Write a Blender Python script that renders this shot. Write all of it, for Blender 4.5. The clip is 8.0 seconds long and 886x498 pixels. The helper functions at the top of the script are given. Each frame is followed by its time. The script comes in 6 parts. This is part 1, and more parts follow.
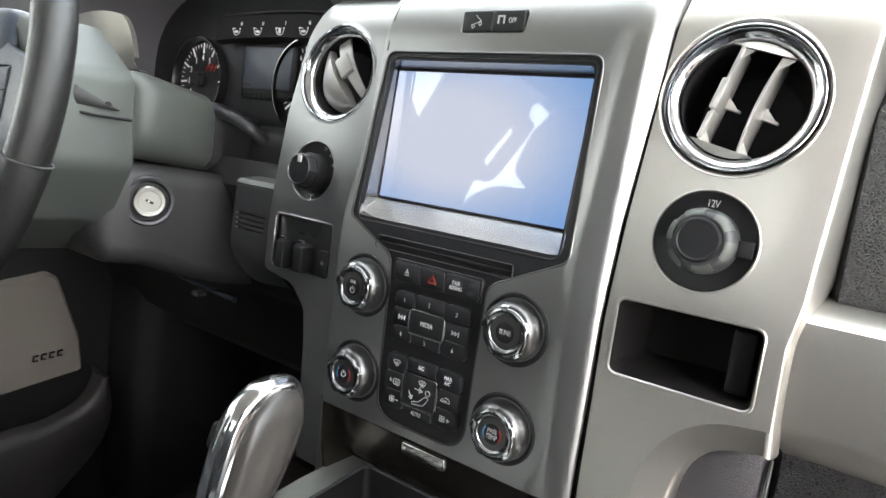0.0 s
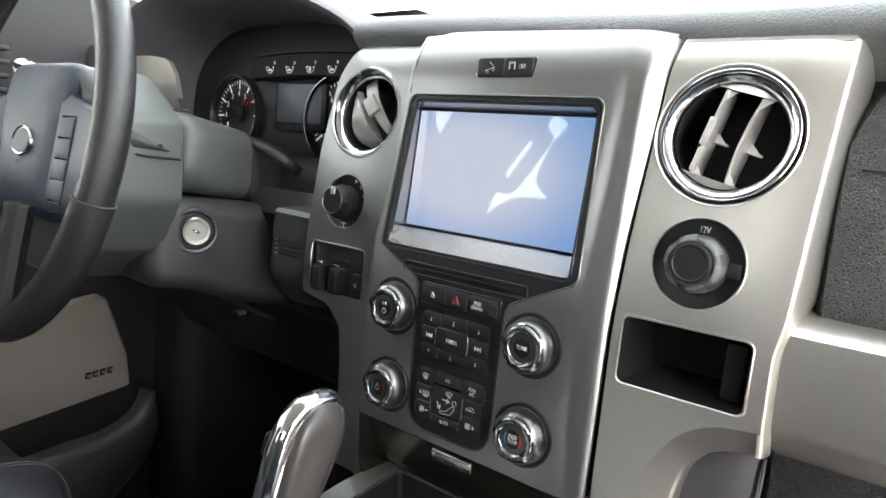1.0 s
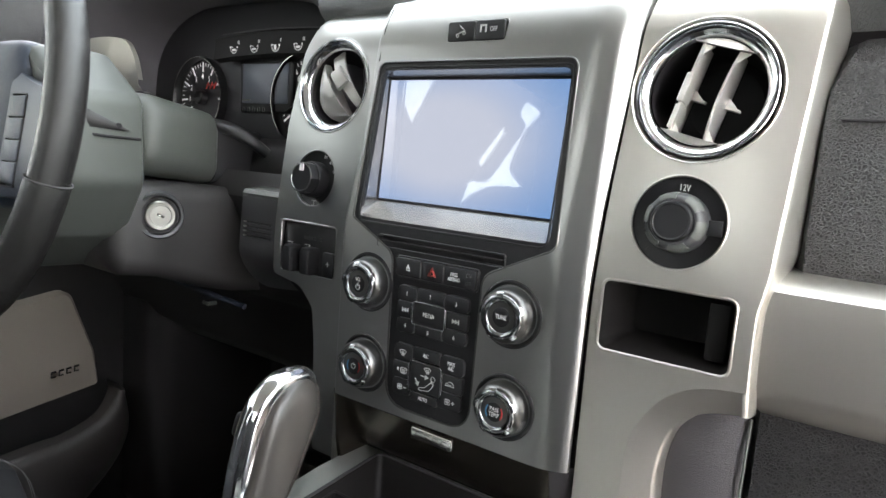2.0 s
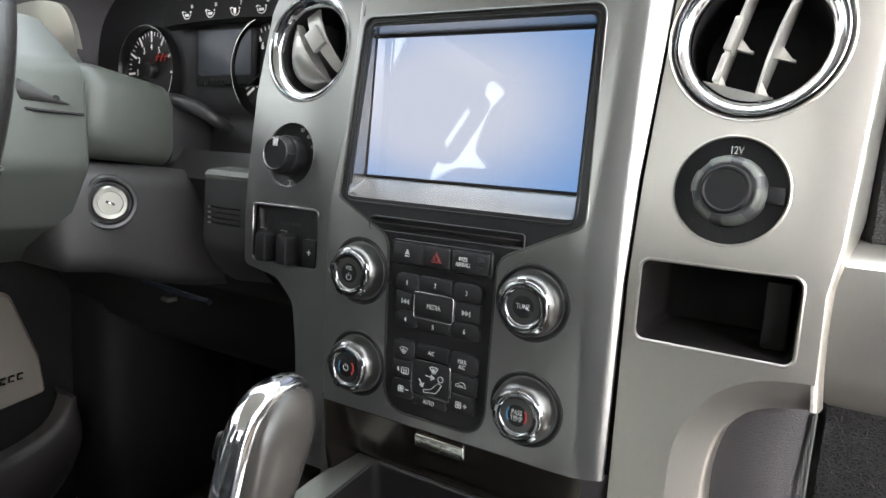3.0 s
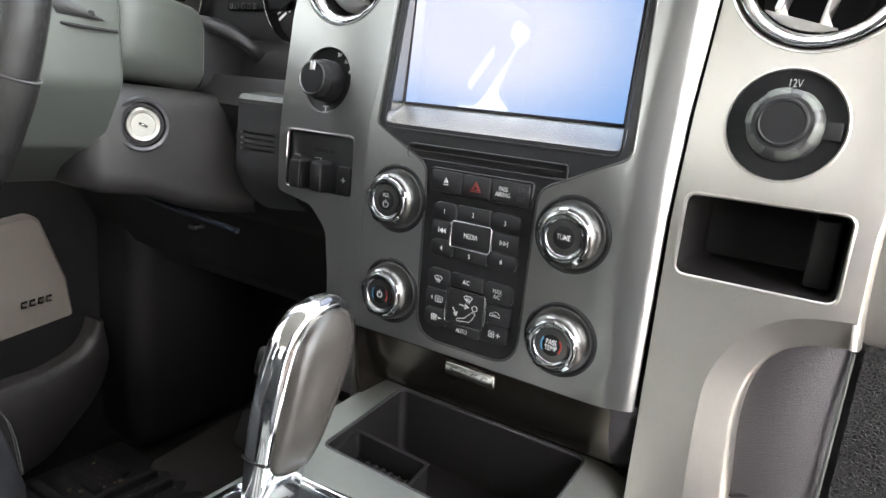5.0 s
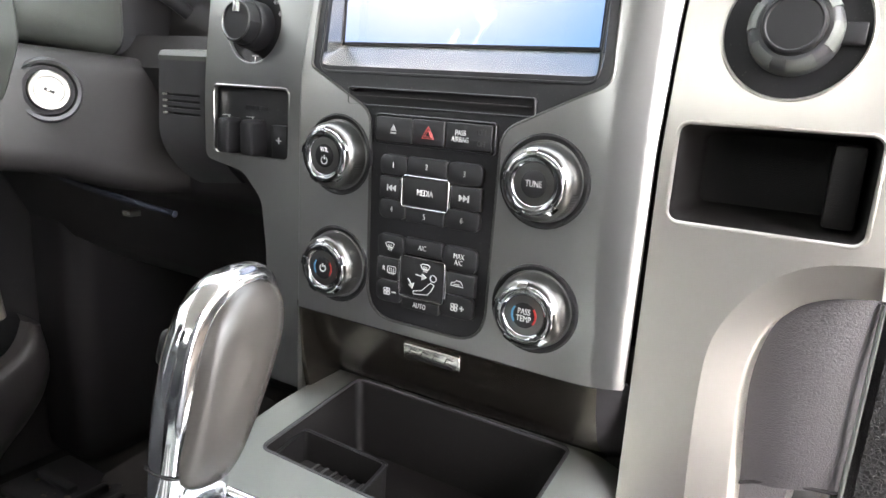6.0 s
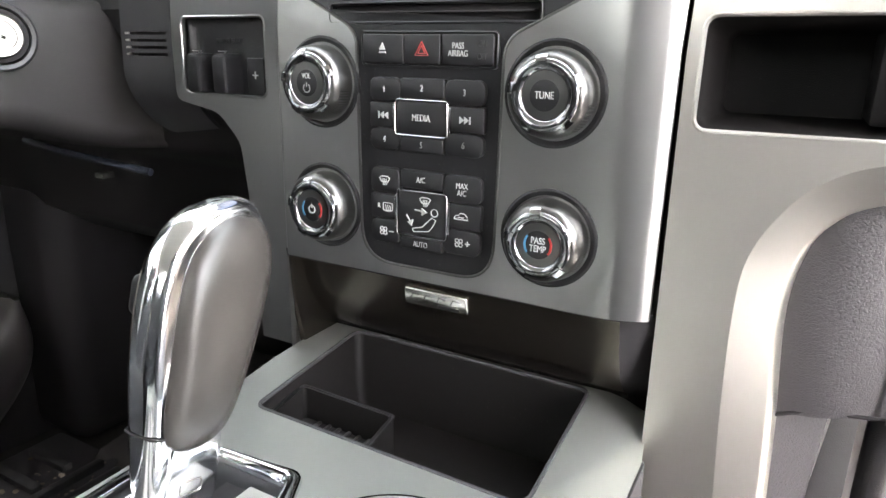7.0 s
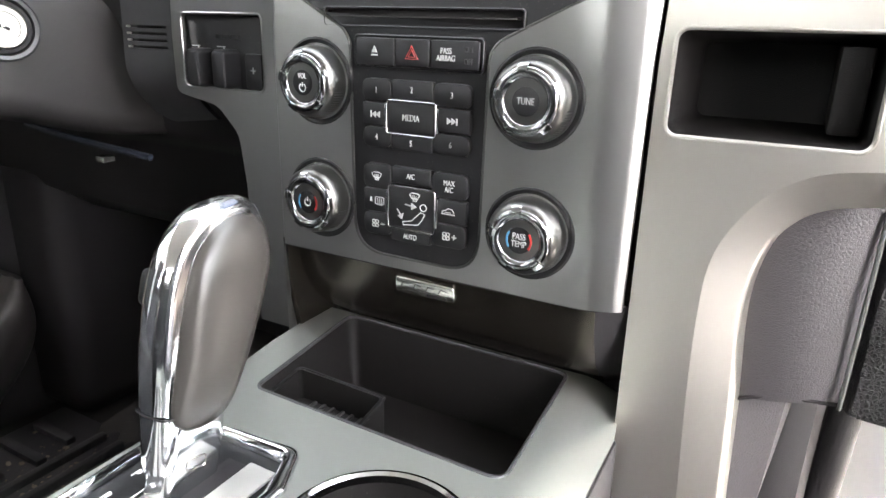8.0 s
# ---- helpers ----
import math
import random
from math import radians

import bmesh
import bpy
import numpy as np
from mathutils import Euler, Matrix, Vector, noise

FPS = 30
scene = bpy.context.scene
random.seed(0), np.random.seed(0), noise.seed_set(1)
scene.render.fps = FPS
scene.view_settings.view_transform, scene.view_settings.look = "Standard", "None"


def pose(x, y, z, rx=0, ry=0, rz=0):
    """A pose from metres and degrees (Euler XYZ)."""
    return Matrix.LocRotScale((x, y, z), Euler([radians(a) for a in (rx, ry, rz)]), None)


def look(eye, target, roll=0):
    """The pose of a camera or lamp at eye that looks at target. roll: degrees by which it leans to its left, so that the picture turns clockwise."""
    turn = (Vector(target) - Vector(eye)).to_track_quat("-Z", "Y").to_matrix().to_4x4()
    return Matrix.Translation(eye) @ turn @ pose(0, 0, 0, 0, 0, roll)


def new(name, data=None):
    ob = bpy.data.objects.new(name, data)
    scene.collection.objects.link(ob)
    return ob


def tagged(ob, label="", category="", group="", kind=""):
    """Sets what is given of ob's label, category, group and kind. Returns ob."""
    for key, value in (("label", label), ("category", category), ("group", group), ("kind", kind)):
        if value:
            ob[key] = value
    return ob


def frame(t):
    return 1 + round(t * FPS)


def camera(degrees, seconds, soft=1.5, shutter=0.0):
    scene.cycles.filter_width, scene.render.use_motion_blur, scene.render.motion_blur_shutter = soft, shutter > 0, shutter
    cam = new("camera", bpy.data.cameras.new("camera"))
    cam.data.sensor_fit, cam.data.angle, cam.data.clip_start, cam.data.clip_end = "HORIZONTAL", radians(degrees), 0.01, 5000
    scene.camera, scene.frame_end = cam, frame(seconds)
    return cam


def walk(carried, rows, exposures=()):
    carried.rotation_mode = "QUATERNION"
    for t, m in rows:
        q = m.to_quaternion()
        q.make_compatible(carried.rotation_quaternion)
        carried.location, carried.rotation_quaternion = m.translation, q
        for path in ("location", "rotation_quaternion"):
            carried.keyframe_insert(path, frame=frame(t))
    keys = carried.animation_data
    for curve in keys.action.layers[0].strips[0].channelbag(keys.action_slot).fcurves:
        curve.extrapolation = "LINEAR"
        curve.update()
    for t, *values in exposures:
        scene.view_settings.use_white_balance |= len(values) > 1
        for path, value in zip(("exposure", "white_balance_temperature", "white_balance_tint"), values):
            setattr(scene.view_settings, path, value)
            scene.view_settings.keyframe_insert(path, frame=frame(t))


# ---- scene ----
cam = camera(68.3, 8.0)
BASE = pose(0, 0, 1.15, -8, 0, 0)
PATH = [
    (0, (0.278, -0.393, 0.093), (-0.854, 1.233, -0.188), 7.4),
    (0.5, (0.279, -0.399, 0.1), (-0.878, 1.2, -0.23), 5.1),
    (1, (0.308, -0.434, 0.114), (-0.888, 1.147, -0.152), 5.7),
    (1.2, (0.319, -0.444, 0.108), (-0.879, 1.119, -0.242), 6.2),
    (1.5, (0.327, -0.435, 0.116), (-0.88, 1.136, -0.162), 7.9),
    (1.7, (0.321, -0.431, 0.104), (-0.863, 1.155, -0.179), 6.5),
    (2.8, (0.242, -0.389, 0.083), (-0.819, 1.288, -0.166), 2.4),
    (3, (0.235, -0.385, 0.077), (-0.783, 1.309, -0.228), 3.3),
    (3.5, (0.233, -0.375, 0.093), (-0.772, 1.337, -0.148), 3.2),
    (4, (0.245, -0.385, 0.091), (-0.707, 1.35, -0.197), 5.0),
    (4.5, (0.237, -0.389, 0.077), (-0.73, 1.325, -0.278), 5.3),
    (5, (0.221, -0.395, 0.063), (-0.802, 1.259, -0.403), 5.3),
    (5.2, (0.233, -0.401, 0.059), (-0.775, 1.264, -0.404), 6.5),
    (6.3, (0.189, -0.311, 0.017), (-0.75, 1.384, -0.481), 1.9),
    (6.5, (0.185, -0.309, 0.014), (-0.747, 1.383, -0.508), 1.2),
    (7, (0.181, -0.309, -0.001), (-0.731, 1.376, -0.574), 1.1),
    (7.4, (0.181, -0.313, 0.002), (-0.654, 1.321, -0.793), -0.4),
    (7.5, (0.186, -0.309, 0.002), (-0.668, 1.324, -0.775), 0.1),
    (8, (0.194, -0.323, 0.015), (-0.697, 1.348, -0.628), 1.6),
]
walk(cam, [(t, BASE @ look(eye, target, roll)) for t, eye, target, roll in PATH],
     [(0, 4.55, 6850, 13), (0.5, 4.18, 6850, 13), (1.0, 4.45, 6850, 13), (1.5, 4.43, 6850, 13), (3.5, 4.52, 6850, 13), (4.0, 4.32, 6850, 13), (4.5, 4.40, 6850, 13), (5, 4.96, 6900, 14.5), (6.5, 5.35, 6950, 16), (7, 5.35, 6950, 16), (7.5, 5.12, 6950, 16), (8, 5.35, 6950, 16)])

# ---- light ----
world = bpy.data.worlds.new("overcast_sky")
scene.world = world
world.use_nodes = True
wn = world.node_tree
sky = wn.nodes.new("ShaderNodeTexSky")
sky.sky_type, sky.sun_disc = "NISHITA", False
sky.sun_elevation, sky.sun_rotation = radians(50), radians(151)
sky.air_density, sky.dust_density, sky.ozone_density = 1.0, 1.5, 1.0
haze = wn.nodes.new("ShaderNodeHueSaturation")
haze.inputs["Saturation"].default_value = 0.28
wn.links.new(sky.outputs[0], haze.inputs["Color"])
wn.links.new(haze.outputs[0], wn.nodes["Background"].inputs[0])
wn.nodes["Background"].inputs[1].default_value = 0.15
sun = new("sun", bpy.data.lights.new("sun", "SUN"))
sun.data.energy, sun.data.angle, sun.data.color = 2.4, radians(2), (1.0, 0.95, 0.88)
sun.matrix_world = look((1.2, -2.2, 3.0), (0, 0, 0))


# ---- materials ----
def material(name, colour, rough=0.5, metal=0.0, grain=0.0, grain_size=400.0, leather=0.0, leather_size=300.0, vary=0.06,
             brushed=0.0, spec=0.5, coat=0.0, dust=0.0, streak=0.0):
    m = bpy.data.materials.new(name)
    m.use_nodes = True
    nt = m.node_tree
    n, l = nt.nodes, nt.links
    b = n["Principled BSDF"]
    b.inputs["Roughness"].default_value, b.inputs["Metallic"].default_value = rough, metal
    b.inputs["Specular IOR Level"].default_value, b.inputs["Coat Weight"].default_value = spec, coat
    if streak:
        # brushed across, so that highlights draw out up and down
        up = n.new("ShaderNodeCombineXYZ")
        up.inputs[2].default_value = 1.0
        b.inputs["Anisotropic"].default_value = streak
        l.new(up.outputs[0], b.inputs["Tangent"])
    at = n.new("ShaderNodeTexCoord").outputs["Object"]
    big = n.new("ShaderNodeTexNoise")
    big.inputs["Scale"].default_value, big.inputs["Detail"].default_value = 14, 5
    fine = n.new("ShaderNodeTexNoise")
    fine.inputs["Scale"].default_value, fine.inputs["Detail"].default_value = grain_size, 3
    l.new(at, big.inputs["Vector"])
    src = at
    if brushed:
        mp = n.new("ShaderNodeMapping")
        mp.inputs["Scale"].default_value = (0.04, 1, 1)
        l.new(at, mp.inputs["Vector"])
        src = mp.outputs[0]
    l.new(src, fine.inputs["Vector"])
    mix = n.new("ShaderNodeMix")
    mix.data_type = "RGBA"
    mix.inputs[6].default_value = (*[c * (1 - vary) for c in colour], 1)
    mix.inputs[7].default_value = (*[min(1, c * (1 + vary)) for c in colour], 1)
    add = n.new("ShaderNodeMath")
    add.operation = "ADD"
    half = n.new("ShaderNodeMath")
    half.operation, half.inputs[1].default_value = "MULTIPLY", 0.5
    l.new(big.outputs[0], add.inputs[0]), l.new(fine.outputs[0], add.inputs[1]), l.new(add.outputs[0], half.inputs[0])
    l.new(half.outputs[0], mix.inputs[0])
    top = mix.outputs[2]
    if dust:
        specks = n.new("ShaderNodeTexNoise")
        specks.inputs["Scale"].default_value, specks.inputs["Detail"].default_value = 900, 1
        ramp = n.new("ShaderNodeValToRGB")
        ramp.color_ramp.elements[0].position, ramp.color_ramp.elements[1].position = 0.715, 0.75
        ramp.color_ramp.elements[1].color = (dust, dust, dust, 1)
        l.new(at, specks.inputs["Vector"]), l.new(specks.outputs[0], ramp.inputs[0])
        over = n.new("ShaderNodeMix")
        over.data_type = "RGBA"
        over.inputs[7].default_value = (0.35, 0.33, 0.3, 1)
        l.new(ramp.outputs[0], over.inputs[0]), l.new(top, over.inputs[6])
        top = over.outputs[2]
    l.new(top, b.inputs["Base Color"])
    ro = n.new("ShaderNodeMapRange")
    sway = 0.04 if brushed or metal > 0.4 else 0.18
    ro.inputs["To Min"].default_value, ro.inputs["To Max"].default_value = max(0.02, rough * (1 - sway)), min(1, rough * (1 + sway))
    l.new(half.outputs[0], ro.inputs["Value"]), l.new(ro.outputs[0], b.inputs["Roughness"])
    height = None
    if leather:
        warp = n.new("ShaderNodeMix")
        warp.data_type = "VECTOR"
        warp.inputs[0].default_value = 0.004
        l.new(at, warp.inputs[4]), l.new(fine.outputs[1], warp.inputs[5])
        vor = n.new("ShaderNodeTexVoronoi")
        vor.feature = "DISTANCE_TO_EDGE"
        vor.inputs["Scale"].default_value = leather_size
        l.new(warp.outputs[1], vor.inputs["Vector"])
        clip = n.new("ShaderNodeMapRange")
        clip.inputs["From Max"].default_value = 0.22
        l.new(vor.outputs[0], clip.inputs["Value"])
        height, strength = clip.outputs[0], leather
    elif grain:
        height, strength = fine.outputs[0], grain
    if height is not None:
        bump = n.new("ShaderNodeBump")
        bump.inputs["Strength"].default_value, bump.inputs["Distance"].default_value = strength, 0.0014 if leather >= 0.9 else 0.0006
        l.new(height, bump.inputs["Height"]), l.new(bump.outputs[0], b.inputs["Normal"])
    return m


def plain(name, colour, rough=0.5, glow=0.0):
    m = bpy.data.materials.new(name)
    m.use_nodes = True
    b = m.node_tree.nodes["Principled BSDF"]
    b.inputs["Base Color"].default_value, b.inputs["Roughness"].default_value = (*colour, 1), rough
    if glow:
        b.inputs["Emission Color"].default_value, b.inputs["Emission Strength"].default_value = (*colour, 1), glow
    return m


SATIN = material("satin_silver_paint", (0.485, 0.466, 0.428), 0.34, 0.88, 0.04, 1500, vary=0.03)
STACK = material("brushed_dark_silver", (0.312, 0.312, 0.304), 0.29, 0.95, 0.0, 2600, vary=0.02, brushed=1, streak=0.55)
LOWER = material("dark_titanium_paint", (0.078, 0.068, 0.058), 0.26, 0.9, 0.0, 2200, vary=0.05, brushed=1)
WING = material("dark_grey_plastic_trim", (0.055, 0.055, 0.058), 0.40, 0.35, 0.15, 1800, vary=0.06)
COVER = material("dark_brown_black_plastic", (0.030, 0.028, 0.028), 0.46, 0.0, 0.25, 1500, vary=0.08)
SHROUD = material("grey_green_plastic", (0.082, 0.088, 0.080), 0.42, 0.1, 0.25, 1600, vary=0.05)
BLACK = material("satin_black_plastic", (0.011, 0.011, 0.012), 0.32, 0.0, 0.12, 1700, vary=0.15, dust=0.12, spec=0.35)
MATTE = material("matte_black_plastic", (0.024, 0.0225, 0.023), 0.5, 0.0, 0.4, 1200, vary=0.15)
RUBBER = material("button_rubber", (0.0095, 0.0095, 0.0105), 0.42, 0.0, 0.12, 2600, vary=0.12, spec=0.3)
BIN = material("matte_black_bin_plastic", (0.0110, 0.0102, 0.0101), 0.48, 0.0, 0.3, 1400, vary=0.15, dust=0.07, spec=0.14)
# black plastic, and the colour of fillers that stand in for shade
VOID = material("black_plastic_and_shade", (0.0165, 0.0152, 0.0166), 0.65, vary=0.1, spec=0.25)
CHROME = material("chrome", (0.70, 0.715, 0.74), 0.10, 1.0, vary=0.02)
KNOB_CHROME = material("knob_chrome", (0.30, 0.307, 0.315), 0.15, 1.0, vary=0.03)
DULL_CHROME = material("satin_chrome", (0.62, 0.61, 0.58), 0.24, 1.0, 0.05, 2000, vary=0.04)
BEZEL = material("grey_bezel_paint", (0.48, 0.465, 0.435), 0.24, 0.92, 0.0, 2000, vary=0.04)
GRAIN = material("charcoal_grained_vinyl", (0.035, 0.034, 0.035), 0.38, leather=1.0, leather_size=430, vary=0.12)
KNEE = material("grey_brown_grained_vinyl", (0.054, 0.050, 0.053), 0.38, leather=0.3, leather_size=560, vary=0.10)
TOPPAD = material("dark_grained_dash_vinyl", (0.10, 0.105, 0.105), 0.42, leather=0.6, leather_size=300, vary=0.12)
BLADE = material("pale_satin_silver_plastic", (0.62, 0.60, 0.565), 0.33, 0.7, 0.0, 2000, vary=0.04)
# the same blade plastic, darkened for the less lit left vent
BLADE_SHADED = material("shaded_silver_plastic", (0.30, 0.29, 0.275), 0.36, 0.5, 0.0, 2000, vary=0.04)
HOOD = material("hood_black_plastic", (0.135, 0.127, 0.139), 0.6, grain=0.4, grain_size=1200, vary=0.12)
SLIDE = material("satin_slide_metal", (0.55, 0.54, 0.52), 0.42, 0.7, 0.1, 1500, vary=0.06)
LOCK = material("brushed_lock_metal", (0.35, 0.342, 0.325), 0.30, 0.95, 0.1, 1500, vary=0.08)
GRIP = material("grey_leather_grip", (0.042, 0.038, 0.035), 0.25, leather=0.10, leather_size=800, vary=0.06)
FACE = material("gauge_face_plastic", (0.017, 0.016, 0.019), 0.45, grain=0.2, grain_size=1400, vary=0.08)
RIM = material("black_wheel_leather", (0.023, 0.0225, 0.022), 0.25, spec=0.6, leather=0.32, leather_size=600, vary=0.15)
SEAT = material("dark_blue_grey_leather", (0.022, 0.0225, 0.025), 0.6, leather=0.35, leather_size=500, vary=0.15)
HUB = material("slate_hub_vinyl", (0.034, 0.043, 0.062), 0.42, leather=0.3, leather_size=700, vary=0.06)
DOOR = material("taupe_door_plastic", (0.23, 0.20, 0.172), 0.5, grain=0.3, grain_size=900, vary=0.05)
DOOR_LOW = material("dark_grey_door_plastic", (0.046, 0.042, 0.041), 0.42, grain=0.3, grain_size=1100, vary=0.08)
CARPET = material("black_carpet", (0.034, 0.030, 0.028), 0.95, grain=1.0, grain_size=700, vary=0.4, dust=0.6)
LINER = material("pale_grey_headliner_cloth", (0.76, 0.75, 0.72), 0.9, grain=0.5, grain_size=900, vary=0.05)
REAR = material("dark_grey_rear_trim", (0.10, 0.10, 0.10), 0.7, grain=0.4, grain_size=900, vary=0.06)
STONE = material("pale_concrete", (0.19, 0.187, 0.178), 0.9, grain=0.5, grain_size=60, vary=0.12)
GRIT = material("tan_grit", (0.20, 0.165, 0.125), 0.85, vary=0.3)
THREAD = plain("grey_thread", (0.10, 0.10, 0.10), 0.8)
OUTSIDE_WHITE = material("outside_white", (0.85, 0.85, 0.84), 0.7, grain=0.2, grain_size=90, vary=0.02)
WHITE = plain("white_print", (0.42, 0.42, 0.415), 0.5)
GAUGE_PRINT = plain("lit_gauge_print", (0.72, 0.72, 0.74), 0.5, 0.022)
KNOB = material("satin_knob_chrome", (0.135, 0.134, 0.131), 0.33, 1.0, 0.0, 2500, vary=0.05)
GREY_PRINT = plain("grey_print", (0.026, 0.026, 0.028), 0.5)
RED = plain("red_print", (0.42, 0.035, 0.03), 0.4)
BLUE = plain("blue_print", (0.06, 0.22, 0.40), 0.4)


def screen_material():
    """A lit, blank display: pale lilac in the middle, bluer towards its rim, under glossy glass."""
    m = bpy.data.materials.new("lit_display")
    m.use_nodes = True
    n, l = m.node_tree.nodes, m.node_tree.links
    b = n["Principled BSDF"]
    at = n.new("ShaderNodeTexCoord").outputs["Generated"]
    mp = n.new("ShaderNodeMapping")
    mp.inputs["Location"].default_value, mp.inputs["Scale"].default_value = (-0.27, 0, -0.42), (0.76, 0, 0.80)
    gr = n.new("ShaderNodeTexGradient")
    gr.gradient_type = "QUADRATIC_SPHERE"
    ramp = n.new("ShaderNodeValToRGB")
    ramp.color_ramp.elements[0].color = (0.11, 0.28, 0.60, 1)
    ramp.color_ramp.elements[1].color = (0.50, 0.56, 0.68, 1)
    ramp.color_ramp.elements[1].position = 0.62
    ramp.color_ramp.interpolation = "EASE"
    l.new(at, mp.inputs["Vector"]), l.new(mp.outputs[0], gr.inputs["Vector"]), l.new(gr.outputs[0], ramp.inputs[0])
    l.new(ramp.outputs[0], b.inputs["Emission Color"])
    m.cycles.emission_sampling = "NONE"
    b.inputs["Emission Strength"].default_value = SCREEN_GLOW
    b.inputs["Base Color"].default_value, b.inputs["Roughness"].default_value, b.inputs["Specular IOR Level"].default_value = (0.02, 0.02, 0.025, 1), 0.03, 0.8
    return m


SCREEN_GLOW = 0.047
SCREEN = screen_material()


# ---- mesh helpers ----
def part(name, bm, mat, parent=None, label="", angle=35, bend=None):
    """A mesh under a thing or a part. bend: the surface y = f(x, z) whose true normals a bent sheet takes."""
    bmesh.ops.recalc_face_normals(bm, faces=bm.faces[:])
    me = bpy.data.meshes.new(name)
    bm.to_mesh(me)
    bm.free()
    me.materials.append(mat)
    me.shade_smooth()
    if bend:
        normals, e = [], 0.0005
        for face in me.polygons:
            for i in face.vertices:
                x, _, z = me.vertices[i].co
                flat = abs(face.normal.y) > 0.35
                n = Vector(((bend(x + e, z) - bend(x - e, z)) / (2 * e), -1, (bend(x, z + e) - bend(x, z - e)) / (2 * e))) if flat else face.normal
                if flat and face.normal.y > 0:
                    n = -n
                normals.append(n.normalized())
        me.normals_split_custom_set(normals)
    else:
        me.set_sharp_from_angle(angle=radians(angle))
    ob = new(name, me)
    if parent is None:
        ob.matrix_world = BASE
    ob.parent = parent
    return tagged(ob, label)


def thing(name, label, category, at=None, group="", kind=""):
    ob = new(name)
    ob.empty_display_size = 0.02
    ob.matrix_world = BASE @ (at or Matrix())
    return tagged(ob, label, category, group, kind)


def solid(name, bm, mat, label, category="", group="", kind="", angle=35):
    return tagged(part(name, bm, mat, None, label, angle), label, category, group, kind)


def loft(bm, rings, first=True, last=True, closed=True):
    """Skin through rings of equally many points."""
    rows = [[bm.verts.new(p) for p in r] for r in rings]
    k = len(rows[0])
    for a, b in zip(rows, rows[1:]):
        for i in range(k if closed else k - 1):
            j = (i + 1) % k
            bm.faces.new((a[i], a[j], b[j], b[i]))
    if closed and first:
        bm.faces.new(rows[0][::-1])
    if closed and last:
        bm.faces.new(rows[-1])
    return bm


def rr(w, h, r, cx=0.0, cz=0.0, n=5):
    """A rounded rectangle as points (x, z)."""
    r = max(min(r, w / 2 - 1e-5, h / 2 - 1e-5), 1e-5)
    out = []
    for sx, sz, a0 in ((1, 1, 0), (-1, 1, 90), (-1, -1, 180), (1, -1, 270)):
        for i in range(n + 1):
            a = radians(a0 + 90 * i / n)
            out.append((cx + sx * (w / 2 - r) + r * math.cos(a), cz + sz * (h / 2 - r) + r * math.sin(a)))
    return out


def ring_xz(pts, y):
    return [(x, y(x, z) if callable(y) else y, z) for x, z in pts]


def pad(bm, w, h, r, cx, cz, back, front, bev=0.0006):
    """A rounded block whose face looks to -y."""
    return loft(bm, [ring_xz(rr(w, h, r, cx, cz), back), ring_xz(rr(w, h, r, cx, cz), front + bev),
                     ring_xz(rr(w - bev, h - bev, r - bev / 2, cx, cz), front + bev * 0.3),
                     ring_xz(rr(w - 2 * bev, h - 2 * bev, r - bev, cx, cz), front)])


def frame_ring(bm, w, h, r, t, cx, cz, back, front):
    """A rounded rectangular frame, t wide."""
    rings = [ring_xz(rr(w, h, r, cx, cz), back), ring_xz(rr(w, h, r, cx, cz), front + t * 0.3),
             ring_xz(rr(w - t * 0.6, h - t * 0.6, r - t * 0.3, cx, cz), front),
             ring_xz(rr(w - t * 1.4, h - t * 1.4, r - t * 0.7, cx, cz), front),
             ring_xz(rr(w - 2 * t, h - 2 * t, r - t, cx, cz), front + t * 0.3), ring_xz(rr(w - 2 * t, h - 2 * t, r - t, cx, cz), back)]
    return loft(bm, rings, False, False)


def lathe(bm, prof, cx=0.0, cz=0.0, n=40, wave=None, first=True, last=True):
    """Rings of radius r at depth y about an axis along y."""
    rings = []
    for r, y in prof:
        rings.append([(cx + r * (wave(i / n) if wave else 1) * math.cos(2 * math.pi * i / n), y,
                       cz + r * (wave(i / n) if wave else 1) * math.sin(2 * math.pi * i / n)) for i in range(n)])
    return loft(bm, rings, first, last)


def sweep(bm, path, r, n=8, closed=False, squash=1.0):
    """A tube along a path; r may be a list."""
    path = [Vector(p) for p in path]
    k = len(path)
    rings, up = [], None
    for i, p in enumerate(path):
        a = path[i - 1] if (closed or i) else p
        b = path[(i + 1) % k] if (closed or i < k - 1) else p
        d = (b - a).normalized()
        if up is None:
            up = d.orthogonal().normalized()
        up = (up - d * up.dot(d)).normalized()
        side = d.cross(up)
        ri = r[i] if isinstance(r, (list, tuple)) else r
        rings.append([p + ri * (math.cos(2 * math.pi * j / n) * up + squash * math.sin(2 * math.pi * j / n) * side) for j in range(n)])
    if closed:
        rings.append(rings[0])
    loft(bm, rings, not closed, not closed)
    bmesh.ops.remove_doubles(bm, verts=bm.verts[:], dist=1e-6)
    return bm


def smooth(pts, n=6, closed=False):
    """A Catmull-Rom curve through points."""
    pts = [Vector(p) for p in pts]
    k, out = len(pts), []
    for i in range(k if closed else k - 1):
        p0 = pts[(i - 1) % k] if closed or i else pts[0]
        p1, p2 = pts[i], pts[(i + 1) % k]
        p3 = pts[(i + 2) % k] if closed or i + 2 < k else pts[-1]
        for j in range(n):
            t = j / n
            out.append(0.5 * ((2 * p1) + (p2 - p0) * t + (2 * p0 - 5 * p1 + 4 * p2 - p3) * t * t + (3 * p1 - p0 - 3 * p2 + p3) * t ** 3))
    if not closed:
        out.append(pts[-1])
    return out


